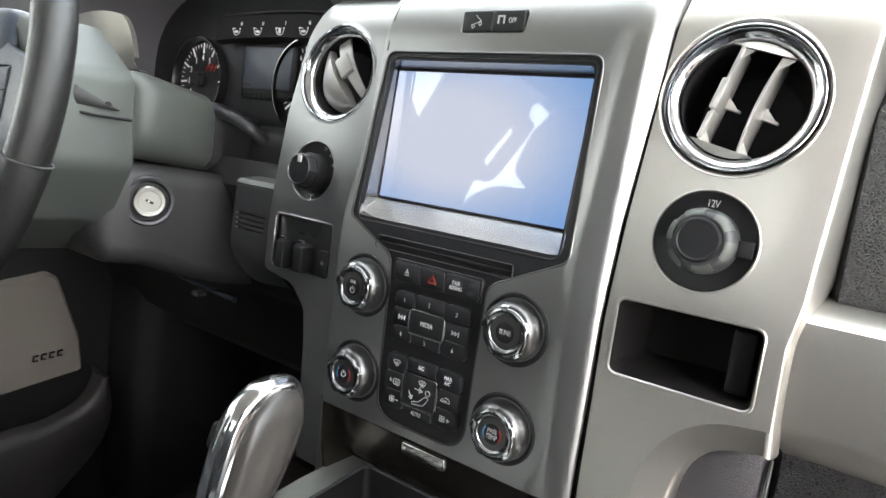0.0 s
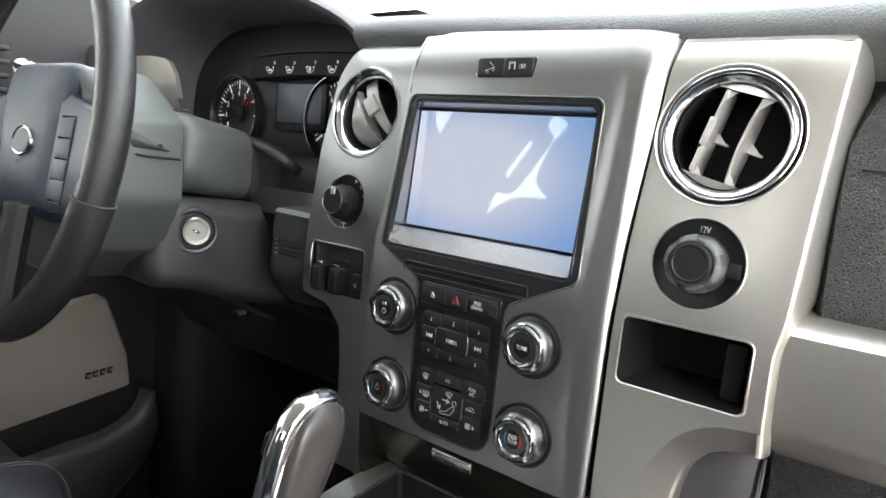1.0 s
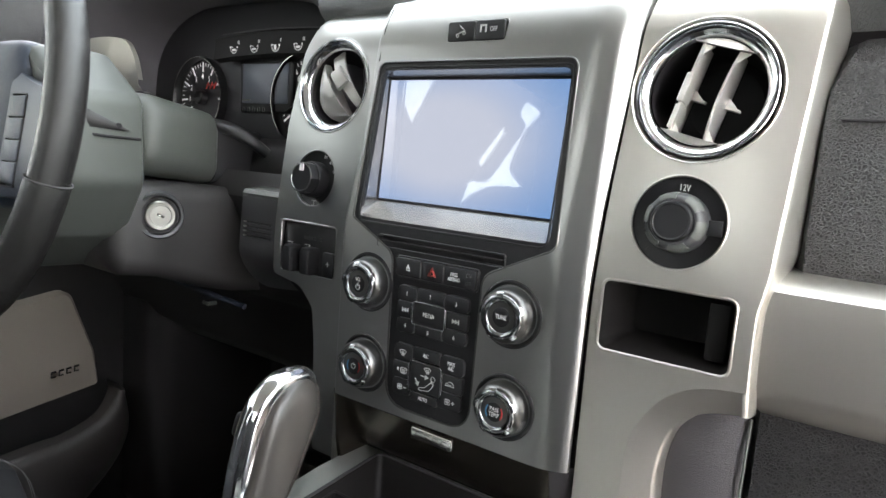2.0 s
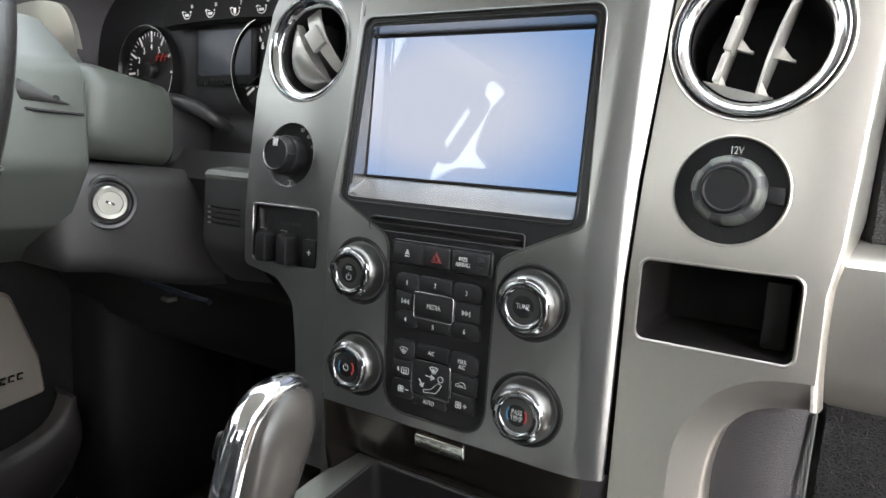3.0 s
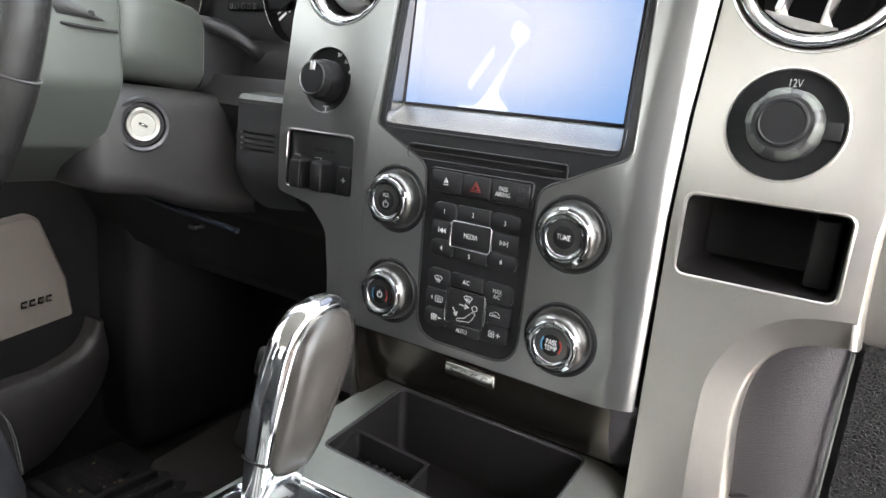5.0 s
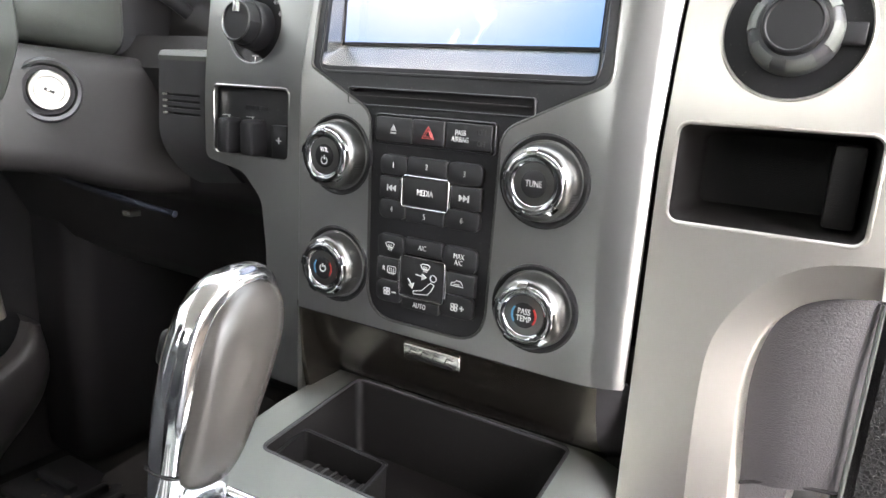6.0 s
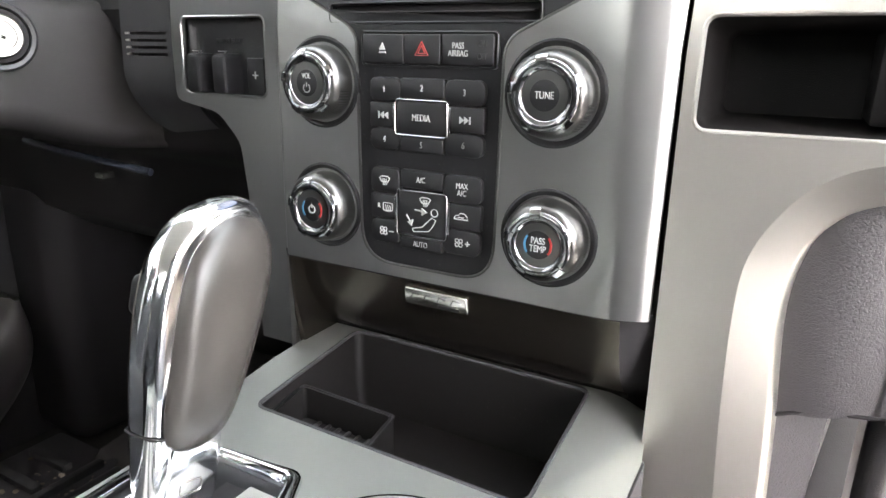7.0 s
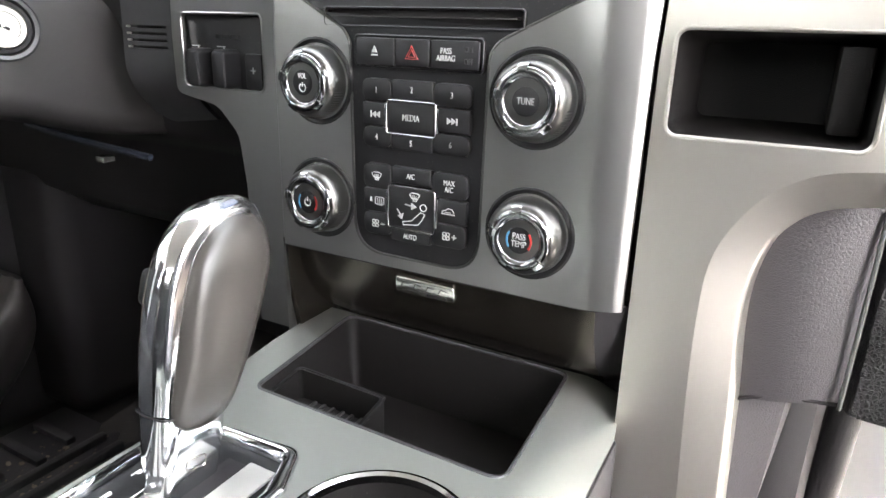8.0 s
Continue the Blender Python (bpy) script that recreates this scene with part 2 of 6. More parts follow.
def smooth2(pts, n=5):
    return [(q.x, q.z) for q in smooth([(x, 0, z) for x, z in pts], n)]


def fillet(pts, radii, n=5):
    """Round the corners of a polygon (x, z)."""
    out, k = [], len(pts)
    for i in range(k):
        p = Vector(pts[i])
        r = radii[i] if isinstance(radii, (list, tuple)) else radii
        a, b = Vector(pts[i - 1]) - p, Vector(pts[(i + 1) % k]) - p
        la, lb = a.length, b.length
        ang = a.angle(b)
        if r <= 0 or ang > 3.1:
            out.append(tuple(p))
            continue
        d = min(r / math.tan(ang / 2), la * 0.49, lb * 0.49)
        p1, p2 = p + a * d / la, p + b * d / lb
        for j in range(n + 1):
            t = j / n
            out.append(tuple(p1 * (1 - t) ** 2 + p * 2 * t * (1 - t) + p2 * t * t))
    return out


def plate(outline, holes, f, depth=0.003, step=0.006, bends=()):
    """A sheet in x and z with holes, bent to y = f(x, z), with walls going back along its edges."""
    bm = bmesh.new()
    edges = []
    for pts in [outline] + holes:
        vs = [bm.verts.new((x, 0, z)) for x, z in pts]
        edges += [bm.edges.new((vs[i - 1], vs[i])) for i in range(len(vs))]
    bmesh.ops.triangle_fill(bm, use_beauty=True, use_dissolve=False, edges=edges, normal=(0, -1, 0))
    for axis in (0, 2):
        lo, hi = min(v.co[axis] for v in bm.verts), max(v.co[axis] for v in bm.verts)
        no = (1, 0, 0) if axis == 0 else (0, 0, 1)
        c = lo + step
        while c < hi - step * 0.3:
            bmesh.ops.bisect_plane(bm, geom=bm.verts[:] + bm.edges[:] + bm.faces[:], dist=1e-5, plane_co=tuple(c * q for q in no), plane_no=no)
            c += step
    for x in bends:
        bmesh.ops.bisect_plane(bm, geom=bm.verts[:] + bm.edges[:] + bm.faces[:], dist=1e-6, plane_co=(x, 0, 0), plane_no=(1, 0, 0))
    rim = [e for e in bm.edges if len(e.link_faces) == 1]
    back = bmesh.ops.extrude_edge_only(bm, edges=rim)["geom"]
    for v in back:
        if isinstance(v, bmesh.types.BMVert):
            v.co.y += depth
    for v in bm.verts:
        v.co.y += f(v.co.x, v.co.z)
    return bm


def block(bm, lo, hi, bev=0.0, seg=2):
    tmp = bmesh.new()
    bmesh.ops.create_cube(tmp, size=1)
    for v in tmp.verts:
        v.co = [lo[i] + (v.co[i] + 0.5) * (hi[i] - lo[i]) for i in range(3)]
    if bev:
        bmesh.ops.bevel(tmp, geom=tmp.edges[:], offset=bev, segments=seg, affect="EDGES", profile=0.5)
    me = bpy.data.meshes.new("tmp")
    tmp.to_mesh(me)
    tmp.free()
    bm.from_mesh(me)
    bpy.data.meshes.remove(me)
    return bm


def lettering(name, text, size, at, mat, parent, thick=0.00025):
    """Raised print that faces -y; lines are split by a slash."""
    cu = bpy.data.curves.new("print", "FONT")
    cu.body, cu.size, cu.align_x, cu.align_y, cu.extrude = text, size, "CENTER", "CENTER", thick
    cu.space_line, cu.offset = 0.85, size * -0.004
    ob = new("print", cu)
    me = bpy.data.meshes.new_from_object(ob.evaluated_get(bpy.context.evaluated_depsgraph_get()))
    bpy.data.objects.remove(ob)
    bm = bmesh.new()
    bm.from_mesh(me)
    bpy.data.meshes.remove(me)
    bmesh.ops.transform(bm, matrix=at @ pose(0, 0, 0, 90, 0, 0) @ Matrix.Diagonal((0.70, 0.94, 1, 1)), verts=bm.verts[:])
    return part(name, bm, mat, parent)


def moved(bm, m):
    bmesh.ops.transform(bm, matrix=m, verts=bm.verts[:])
    return bm


def ramp_up(v, soft=0.03):
    """Zero below, a slope of one above, with a soft turn between."""
    return 0.5 * (v + math.sqrt(v * v + soft * soft)) - 0.5 * soft * 0.3


def step01(t):
    t = max(0.0, min(1.0, t))
    return t * t * (3 - 2 * t)


def lean(z):
    return 0.14 * max(0.0, ramp_up(z - 0.02) - 0.004) + 0.011 * max(0.0, (z - 0.182) / 0.040) ** 2


def stack_y(x, z):
    """The face of the centre stack: leaning back above, folded back along its left third and rolled over at its right edge."""
    crease = -0.1005 + 0.008 * step01((z - 0.03) / 0.08)
    y = lean(z) + 0.022 * step01((crease - x) / 0.013)
    # a shallow dished step sweeps round the lower right knob
    dx, dz = x - 0.0725, z + 0.0915
    if dx > -0.02 and dz < 0.03:
        far = math.hypot(dx, dz)
        y -= 0.0010 * step01((far - 0.030) / 0.010) * step01((dx + 0.02) / 0.03) * step01((0.03 - dz) / 0.06)
    # a crisp bevel along the passenger side, rolled over at its very edge
    edge = 0.1050 + 0.000042 * abs(z - 0.035) * 1000
    return y + 0.226 * (x - edge + math.sqrt((x - edge) ** 2 + 0.007 ** 2)) + 0.0015 * max(0.0, (x - 0.1225) / 0.006) ** 2


def right_y(x, z):
    return 0.016 + lean(z) + 0.004 * max(0.0, (x - 0.205) / 0.040) ** 2


# ---- structure of the cab ----
def cab():
    floor = bmesh.new()
    block(floor, (-0.9, -1.7, -0.66), (0.86, 0.75, -0.62), 0.01)
    solid("floor", floor, CARPET, "black carpeted cab floor with dust", kind="structure")
    roof = bmesh.new()
    rings = []
    for i in range(13):
        x = -0.80 + 1.60 * i / 12
        sag = 0.06 * (x / 0.8) ** 2
        rings.append([(x, -1.7, 0.62 - sag), (x, -0.19, 0.62 - sag), (x, -0.15, 0.60 - sag), (x, -0.15, 0.66 - sag), (x, -1.7, 0.69 - sag)])
    loft(roof, rings)
    solid("ceiling", roof, LINER, "grey cloth headliner of the cab roof", kind="structure")
    back = bmesh.new()
    block(back, (-0.85, -1.74, -0.62), (0.85, -1.70, 0.12), 0.01)
    # unseen side blocks, widened to keep the window out of the screen's reflection
    block(back, (-0.85, -1.74, 0.12), (-0.48, -1.70, 0.62), 0.01)
    block(back, (0.48, -1.74, 0.12), (0.85, -1.70, 0.62), 0.01)
    solid("wall_rear", back, REAR, "dark grey rear cab wall below its window", kind="structure")
    for s in (-1, 1):
        bm = bmesh.new()
        sweep(bm, smooth([(s * 0.84, 0.72, 0.18), (s * 0.80, 0.34, 0.41), (s * 0.76, -0.15, 0.60)], 5), 0.035, 10)
        sweep(bm, [(s * 0.84, -0.72, -0.3), (s * 0.80, -0.72, 0.25), (s * 0.76, -0.70, 0.60)], 0.05, 10)
        solid("wall_pillar", bm, LINER, "grey trimmed roof pillars of the cab", kind="structure")
    # unseen rear door on the passenger side, below its window, added against light
    bm = bmesh.new()
    block(bm, (0.82, -1.70, -0.62), (0.88, -0.76, 0.10), 0.02)
    solid("door_2", bm, REAR, "unseen dark grey rear passenger door, closed to keep light out", kind="structure")
    # unseen passenger door, its angle set to block low light from the right
    d = thing("passenger_door", "unseen passenger door set ajar to block light, black with taupe panel", "door", pose(0.90, 0.60, 0, 0, 0, 17))
    bm = bmesh.new()
    block(bm, (0.0, -1.28, -0.60), (0.07, 0.0, 0.08), 0.02, 3)
    part("door_body", bm, COVER, d, "black inner door panel")
    bm = bmesh.new()
    poly = fillet([(-0.06, -0.16), (-0.05, -0.44), (-1.22, -0.50), (-1.22, -0.30), (-0.80, -0.20)], 0.03, 5)
    loft(bm, [[(x, y, z) for y, z in poly] for x in (0.01, -0.022)] + [[(-0.028, -0.6 + (y + 0.6) * 0.985, -0.3 + (z + 0.3) * 0.96) for y, z in poly]])
    part("speaker_panel", bm, DOOR, d, "taupe plastic speaker panel")
    bm = bmesh.new()
    block(bm, (-0.06, -1.05, -0.13), (0.0, -0.30, -0.06), 0.018, 3)
    part("armrest", bm, DOOR, d, "taupe armrest")
    bm = bmesh.new()
    sweep(bm, smooth([(0.035, 0.0, 0.07), (0.03, -0.12, 0.26), (0.0, -0.42, 0.54), (0.0, -1.14, 0.55), (0.03, -1.26, 0.07)], 6), 0.022, 8)
    part("window_frame", bm, MATTE, d, "black window frame")
    # trim of the driver's side between door and windscreen
    bm = bmesh.new()
    block(bm, (-0.90, -0.16, 0.06), (-0.845, 0.72, 0.34), 0.02)
    solid("wall_left", bm, GRAIN, "dark grey door and pillar trim beside the driver", kind="structure")
    # unseen dark plate on the driver's side, gaps cut to shape screen reflections
    quarter = fillet([(-1.072, 0.550), (-0.79, 0.550), (-0.79, 0.470), (-0.955, 0.318)], [0.01, 0.01, 0.02, 0.0], 4)
    slit = fillet([(-1.446, 0.432), (-1.318, 0.284), (-1.350, 0.266), (-1.474, 0.414)], 0.008, 3)
    gap = smooth2([(-1.250, 0.126), (-1.284, 0.212), (-1.340, 0.219), (-1.398, 0.238), (-1.467, 0.308), (-1.588, 0.452), (-1.575, 0.476), (-1.540, 0.496), (-1.582, 0.548), (-1.700, 0.540),
                   (-1.650, 0.485), (-1.605, 0.440), (-1.545, 0.320), (-1.565, 0.280), (-1.642, 0.250), (-1.500, 0.232), (-1.411, 0.214), (-1.320, 0.175)], 3)
    bm = plate([(-1.72, 0.04), (-0.70, 0.04), (-0.70, 0.60), (-1.72, 0.60)], [quarter, slit, gap], lambda x, z: 0.0, 0.012, 0.08)
    for v in bm.verts:
        v.co = (-0.850 - v.co.y, v.co.x, v.co.z)
    solid("wall_reflection_mask", bm, MATTE, "unseen dark plate behind the driver, cut with gaps for the screen's reflections", kind="structure")
    fire = bmesh.new()
    block(fire, (-0.9, 0.62, -0.62), (0.86, 0.66, 0.2), 0.01)
    solid("wall_front", fire, MATTE, "black bulkhead behind the dashboard", kind="structure")
    ground = bmesh.new()
    vs = [ground.verts.new(p) for p in ((-400, -400, 0), (400, -400, 0), (400, 400, 0), (-400, 400, 0))]
    ground.faces.new(vs)
    g = solid("ground", ground, STONE, "pale concrete ground outside the vehicle", kind="structure")
    g.matrix_world = Matrix()
    glass = bmesh.new()
    rings = []
    for i in range(9):
        x = -0.78 + 1.56 * i / 8
        b = 0.05 * (x / 0.78) ** 2
        rings.append([(x, 0.78 - b, 0.20), (x, -0.13 - b, 0.63), (x, -0.127 - b, 0.636), (x, 0.785 - b, 0.205)])
    loft(glass, rings)
    m = bpy.data.materials.new("window_glass")
    m.use_nodes = True
    nt = m.node_tree
    nt.nodes.clear()
    out, tr = nt.nodes.new("ShaderNodeOutputMaterial"), nt.nodes.new("ShaderNodeBsdfTransparent")
    gl, mx = nt.nodes.new("ShaderNodeBsdfGlossy"), nt.nodes.new("ShaderNodeMixShader")
    tr.inputs[0].default_value = (0.9, 0.94, 0.92, 1)
    gl.inputs["Roughness"].default_value, mx.inputs[0].default_value = 0.02, 0.05
    nt.links.new(tr.outputs[0], mx.inputs[1]), nt.links.new(gl.outputs[0], mx.inputs[2]), nt.links.new(mx.outputs[0], out.inputs[0])
    w = solid("window_1", glass, m, "clear windscreen above the dashboard", kind="structure")
    w.visible_shadow = False
    # unseen panes, tinted to dim light from behind and from the driver's side
    tint = m.copy()
    tint.name = "dimming_glass"
    for node in tint.node_tree.nodes:
        if node.type == "BSDF_TRANSPARENT":
            node.inputs[0].default_value = (0.46, 0.48, 0.46, 1)
    bm = bmesh.new()
    vs = [bm.verts.new(p) for p in ((0.033, -0.01, 0.07), (0.026, -0.14, 0.27), (0.0, -0.42, 0.535), (0.0, -1.14, 0.545), (0.03, -1.255, 0.07))]
    bm.faces.new(vs)
    bmesh.ops.solidify(bm, geom=bm.faces[:], thickness=0.004)
    # pane of the unseen door, tinted to dim light from the right
    pane = tint.copy()
    pane.name = "door_glass"
    for node in pane.node_tree.nodes:
        if node.type == "BSDF_TRANSPARENT":
            node.inputs[0].default_value = (0.72, 0.75, 0.73, 1)
    part("window_pane", bm, pane, d, "door pane tinted to dim light from the right")
    for name, lo, hi, lab in (("window_2", (-0.48, -1.725, 0.12), (0.48, -1.72, 0.60), "unseen rear window, tinted to dim its reflection"),
                              ("window_3", (0.845, -1.70, 0.10), (0.850, -0.76, 0.58), "unseen rear side window on the passenger side, tinted to dim light"),
                              ("window_4", (-0.875, -1.70, 0.10), (-0.870, -0.76, 0.58), "rear side window on the driver side"),
                              ("window_5", (-0.875, -0.70, 0.12), (-0.870, -0.17, 0.58), "unseen front window on the driver side, tinted to dim reflections")):
        bm = bmesh.new()
        block(bm, lo, hi)
        solid(name, bm, m if name == "window_4" else tint, lab, kind="structure")


cab()


# ---- centre stack ----
TIE = fillet([(-0.0885, 0.171), (-0.0935, 0.036), (-0.0435, 0.0105), (-0.0415, -0.1205), (0.0445, -0.1205), (0.0460, 0.0065), (0.1035, 0.034), (0.0985, 0.171)],
             [0.010, 0.006, 0.016, 0.022, 0.022, 0.016, 0.010, 0.010], 8)
KNOBS = [(-0.0678, -0.0182), (0.0732, -0.0188), (-0.0675, -0.0908), (0.0745, -0.0908)]
VENT_L, VENT_R = (-0.1645, 0.1545), (0.183, 0.150)
DIAL, SOCKET = (-0.1712, 0.0640), (0.180, 0.062)


def circle(c, r, n=40):
    return [(c[0] + r * math.cos(2 * math.pi * i / n), c[1] + r * math.sin(2 * math.pi * i / n)) for i in range(n)]


def knob(stack, cx, cz):
    k = new("knob")
    k.parent = stack
    k.location = (cx, 0, cz)
    bm = bmesh.new()
    lathe(bm, [(0.0262, 0.0015), (0.0260, -0.0003), (0.0248, -0.0008), (0.0228, -0.0002), (0.0212, 0.0015)], n=48, first=False, last=False)
    part("groove_ring", bm, BLACK, k, "black recessed ring")
    bm = bmesh.new()
    lathe(bm, [(0.0213, 0.001), (0.0213, -0.0020), (0.0211, -0.0060), (0.0204, -0.0098), (0.0190, -0.0124), (0.0174, -0.0137), (0.0160, -0.0140)], n=60)
    skirt = part("skirt", bm, KNOB, k, "satin dark-chrome knob skirt", 60)
    # two knurled patches for the fingers
    for a0 in (-52, 128):
        bm = bmesh.new()
        rings = []
        for i in range(40):
            a = radians(a0 + i * 1.1)
            c, q = math.cos(a), math.sin(a)
            o = 0.0003 if i % 4 < 2 else -0.0001
            rings.append([((r + o) * c, y, (r + o) * q) for r, y in ((0.0213, -0.0028), (0.0212, -0.0045), (0.0211, -0.0062), (0.0205, -0.0096))])
        loft(bm, rings, closed=False)
        part("knurl", bm, KNOB, skirt, "", 20)
    bm = bmesh.new()
    lathe(bm, [(0.0172, -0.0125), (0.0172, -0.0140), (0.0166, -0.0150), (0.0152, -0.0157), (0.0136, -0.0156), (0.0120, -0.0147), (0.0112, -0.0138), (0.0111, -0.0100)], n=60, first=False, last=False)
    part("chrome_ring", bm, KNOB_CHROME, k, "polished chrome ring", 50)
    for j in range(5):
        a0 = 25 + 72 * j
        bm = bmesh.new()
        rings = []
        for a in np.linspace(a0 - 9, a0 + 9, 6):
            c, q = math.cos(radians(a)), math.sin(radians(a))
            rings.append([(r * c, y, r * q) for r, y in ((0.0126, -0.0140), (0.0130, -0.0158), (0.0150, -0.0166), (0.0170, -0.0160), (0.0188, -0.0138), (0.0186, -0.0112))])
        loft(bm, rings)
        part("ring_tab", bm, KNOB_CHROME, k, "", 40)
    bm = bmesh.new()
    lathe(bm, [(0.0112, -0.010), (0.0112, -0.0131), (0.0104, -0.0134), (0.0091, -0.0134), (0.0087, -0.0126), (0.0083, -0.0126), (0.0080, -0.0137), (0.0070, -0.0141), (0.0006, -0.0141)], n=40)
    part("cap", bm, BLACK, k, "black rubber cap")
    return k


def arc_bar(r0, r1, a0, a1, y, cx=0.0, cz=0.0, n=12):
    bm = bmesh.new()
    rings = []
    for i in range(n + 1):
        a = radians(a0 + (a1 - a0) * i / n)
        rings.append([(cx + r0 * math.cos(a), y, cz + r0 * math.sin(a)), (cx + r1 * math.cos(a), y, cz + r1 * math.sin(a)),
                      (cx + r1 * math.cos(a), y + 0.0003, cz + r1 * math.sin(a)), (cx + r0 * math.cos(a), y + 0.0003, cz + r0 * math.sin(a))])
    return loft(bm, rings)


def power_sign(y, s, cx=0.0, cz=0.0):
    bm = arc_bar(s * 0.75, s, 120, 420, y, cx, cz, 20)
    return block(bm, (cx - s * 0.13, y, cz + s * 0.25), (cx + s * 0.13, y + 0.0003, cz + s * 1.25))


def tri_bars(bm, pts, y, t):
    """A thin outline along points (x, z)."""
    return sweep(bm, [(x, y, z) for x, z in pts], t, 4)


def fan_sign(bm, cx, cz, y, s):
    for a in (45, 135, 225, 315):
        c = (cx + s * 0.55 * math.cos(radians(a)), cz + s * 0.55 * math.sin(radians(a)))
        sweep(bm, ring_xz(circle(c, s * 0.36, 10), y), s * 0.10, 4, True)
    return bm


def screen_glass_sign(bm, cx, cz, y, s):
    """Windscreen outline with three wavy rays."""
    sweep(bm, ring_xz([(cx - s, cz + s * 0.5), (cx - s * 0.5, cz + s * 0.72), (cx + s * 0.5, cz + s * 0.72), (cx + s, cz + s * 0.5), (cx + s * 0.62, cz - s * 0.2), (cx - s * 0.62, cz - s * 0.2)], y),
          s * 0.10, 4, True)
    for k in (-0.32, 0, 0.32):
        sweep(bm, ring_xz([(cx + k * s, cz - s * 0.75), (cx + k * s + s * 0.1, cz - s * 0.45), (cx + k * s - s * 0.08, cz - s * 0.1), (cx + k * s, cz + s * 0.35)], y), s * 0.08, 4)
    return bm


def centre_stack():
    stack = thing("centre_stack", "dark brushed-silver dashboard centre stack with screen and controls", "centre stack")
    outer = [(-0.199, 0.224), (-0.2105, 0.185), (-0.2185, 0.115), (-0.2185, 0.035), (-0.2185, -0.036), (-0.178, -0.043), (-0.159, -0.062), (-0.1545, -0.097), (-0.153, -0.130),
             (-0.149, -0.205), (-0.103, -0.205), (-0.1015, -0.128), (0.1275, -0.128), (0.1275, 0.0), (0.1290, 0.066), (0.1355, 0.196), (0.139, 0.219), (-0.06, 0.225), (-0.08, 0.2225)]
    outer = fillet(outer, [0.022, 0, 0.05, 0.1, 0.008, 0.02, 0.02, 0.05, 0.05, 0, 0, 0.0, 0.0, 0, 0.1, 0.1, 0.006, 0.02, 0.02], 5)
    brake = rr(0.0775, 0.051, 0.005, -0.1705, -0.0055)
    btn = rr(0.056, 0.0175, 0.003, 0.0065, 0.194)
    holes = [TIE, circle(VENT_L, 0.0452), circle(DIAL, 0.0272), brake, btn]
    part("fascia", plate(outer, holes, stack_y, 0.004, 0.004, np.concatenate([np.arange(-0.1155, -0.0900, 0.0011), np.arange(0.0983, 0.1190, 0.0010)])), STACK, stack, "", 35, stack_y)
    bm = bmesh.new()
    sweep(bm, ring_xz([(-0.0905, 0.219), (-0.0900, 0.200), (-0.0895, 0.172)], lambda x, z: stack_y(x, z) - 0.0002), 0.0005, 6)
    part("fascia_seam", bm, VOID, stack)
    # rolled lips round the openings
    bm = bmesh.new()
    sweep(bm, ring_xz(TIE, lambda x, z: stack_y(x, z) + 0.0004), 0.0009, 8, True)
    part("chrome_line", bm, KNOB, stack, "thin bright chrome outline")
    for pts, r in ((circle(VENT_L, 0.0454), 0.0012), (circle(DIAL, 0.0274), 0.0008), (brake, 0.0011), (btn, 0.0007)):
        bm = bmesh.new()
        sweep(bm, ring_xz(pts, lambda x, z: stack_y(x, z) + 0.0006), r, 8, True)
        part("lip", bm, STACK, stack, "dark silver rolled edge")
    # the rolled top edge
    bm = bmesh.new()
    top = [(-0.188, 0.2215), (-0.150, 0.2230), (-0.08, 0.2225), (-0.06, 0.2250), (0.03, 0.2225), (0.134, 0.2190)]
    rings = []
    for p in smooth([(x, 0, z) for x, z in top], 4):
        y = stack_y(p.x, p.z)
        rings.append([(p.x, y + q, p.z + w) for q, w in ((0.0, -0.001), (0.0008, 0.0016), (0.003, 0.0034), (0.007, 0.0044), (0.03, 0.005), (0.03, 0.0), (0.005, -0.002))])
    loft(bm, rings)
    part("top_edge", bm, STACK, stack)

    # black insert with the screen opening
    opening = fillet([(-0.0845, 0.164), (-0.0885, 0.037), (0.0975, 0.037), (0.0935, 0.164)], [0.006, 0.008, 0.008, 0.006], 6)
    slot = rr(0.124, 0.0085, 0.002, 0.001, 0.0195)
    part("insert", plate(TIE, [opening, slot], lambda x, z: stack_y(x, z) + 0.0014, 0.006, 0.008), BLACK, stack, "satin black insert panel", 35, stack_y)
    bm = bmesh.new()
    pad(bm, 0.126, 0.010, 0.002, 0.001, 0.0195, 0.012, 0.007)
    disc_slot = part("disc_slot", bm, VOID, stack, "black disc slot")
    bm = bmesh.new()
    block(bm, (-0.058, 0.0015, 0.0195), (0.060, 0.006, 0.0202))
    part("slot_lip", bm, MATTE, disc_slot)
    bm = bmesh.new()
    frame_ring(bm, 0.1268, 0.0112, 0.003, 0.0011, 0.001, 0.0195, 0.004, 0.0006)
    part("slot_frame", bm, BLACK, disc_slot)

    def screen_y(z):
        return 0.0285 + 0.07 * (z - 0.05)
    bm = bmesh.new()
    k = len(opening)
    ins = []
    for x, z in opening:
        ins.append((max(-0.0885, min(0.0885, x * 1.2)), max(0.0515, min(0.1595, 0.1055 + (z - 0.1055) * 1.2))))
    loft(bm, [[(x, stack_y(x, z) + 0.0012, z) for x, z in opening],
              [(a[0] * 0.8 + b[0] * 0.2, stack_y(*a) * 0.8 + screen_y(b[1]) * 0.2 + 0.001, a[1] * 0.8 + b[1] * 0.2) for a, b in zip(opening, ins)],
              [(a[0] * 0.5 + b[0] * 0.5, stack_y(*a) * 0.5 + screen_y(b[1]) * 0.5 + 0.0024, a[1] * 0.5 + b[1] * 0.5) for a, b in zip(opening, ins)],
              [(x, screen_y(z), z) for x, z in ins]], False, False)
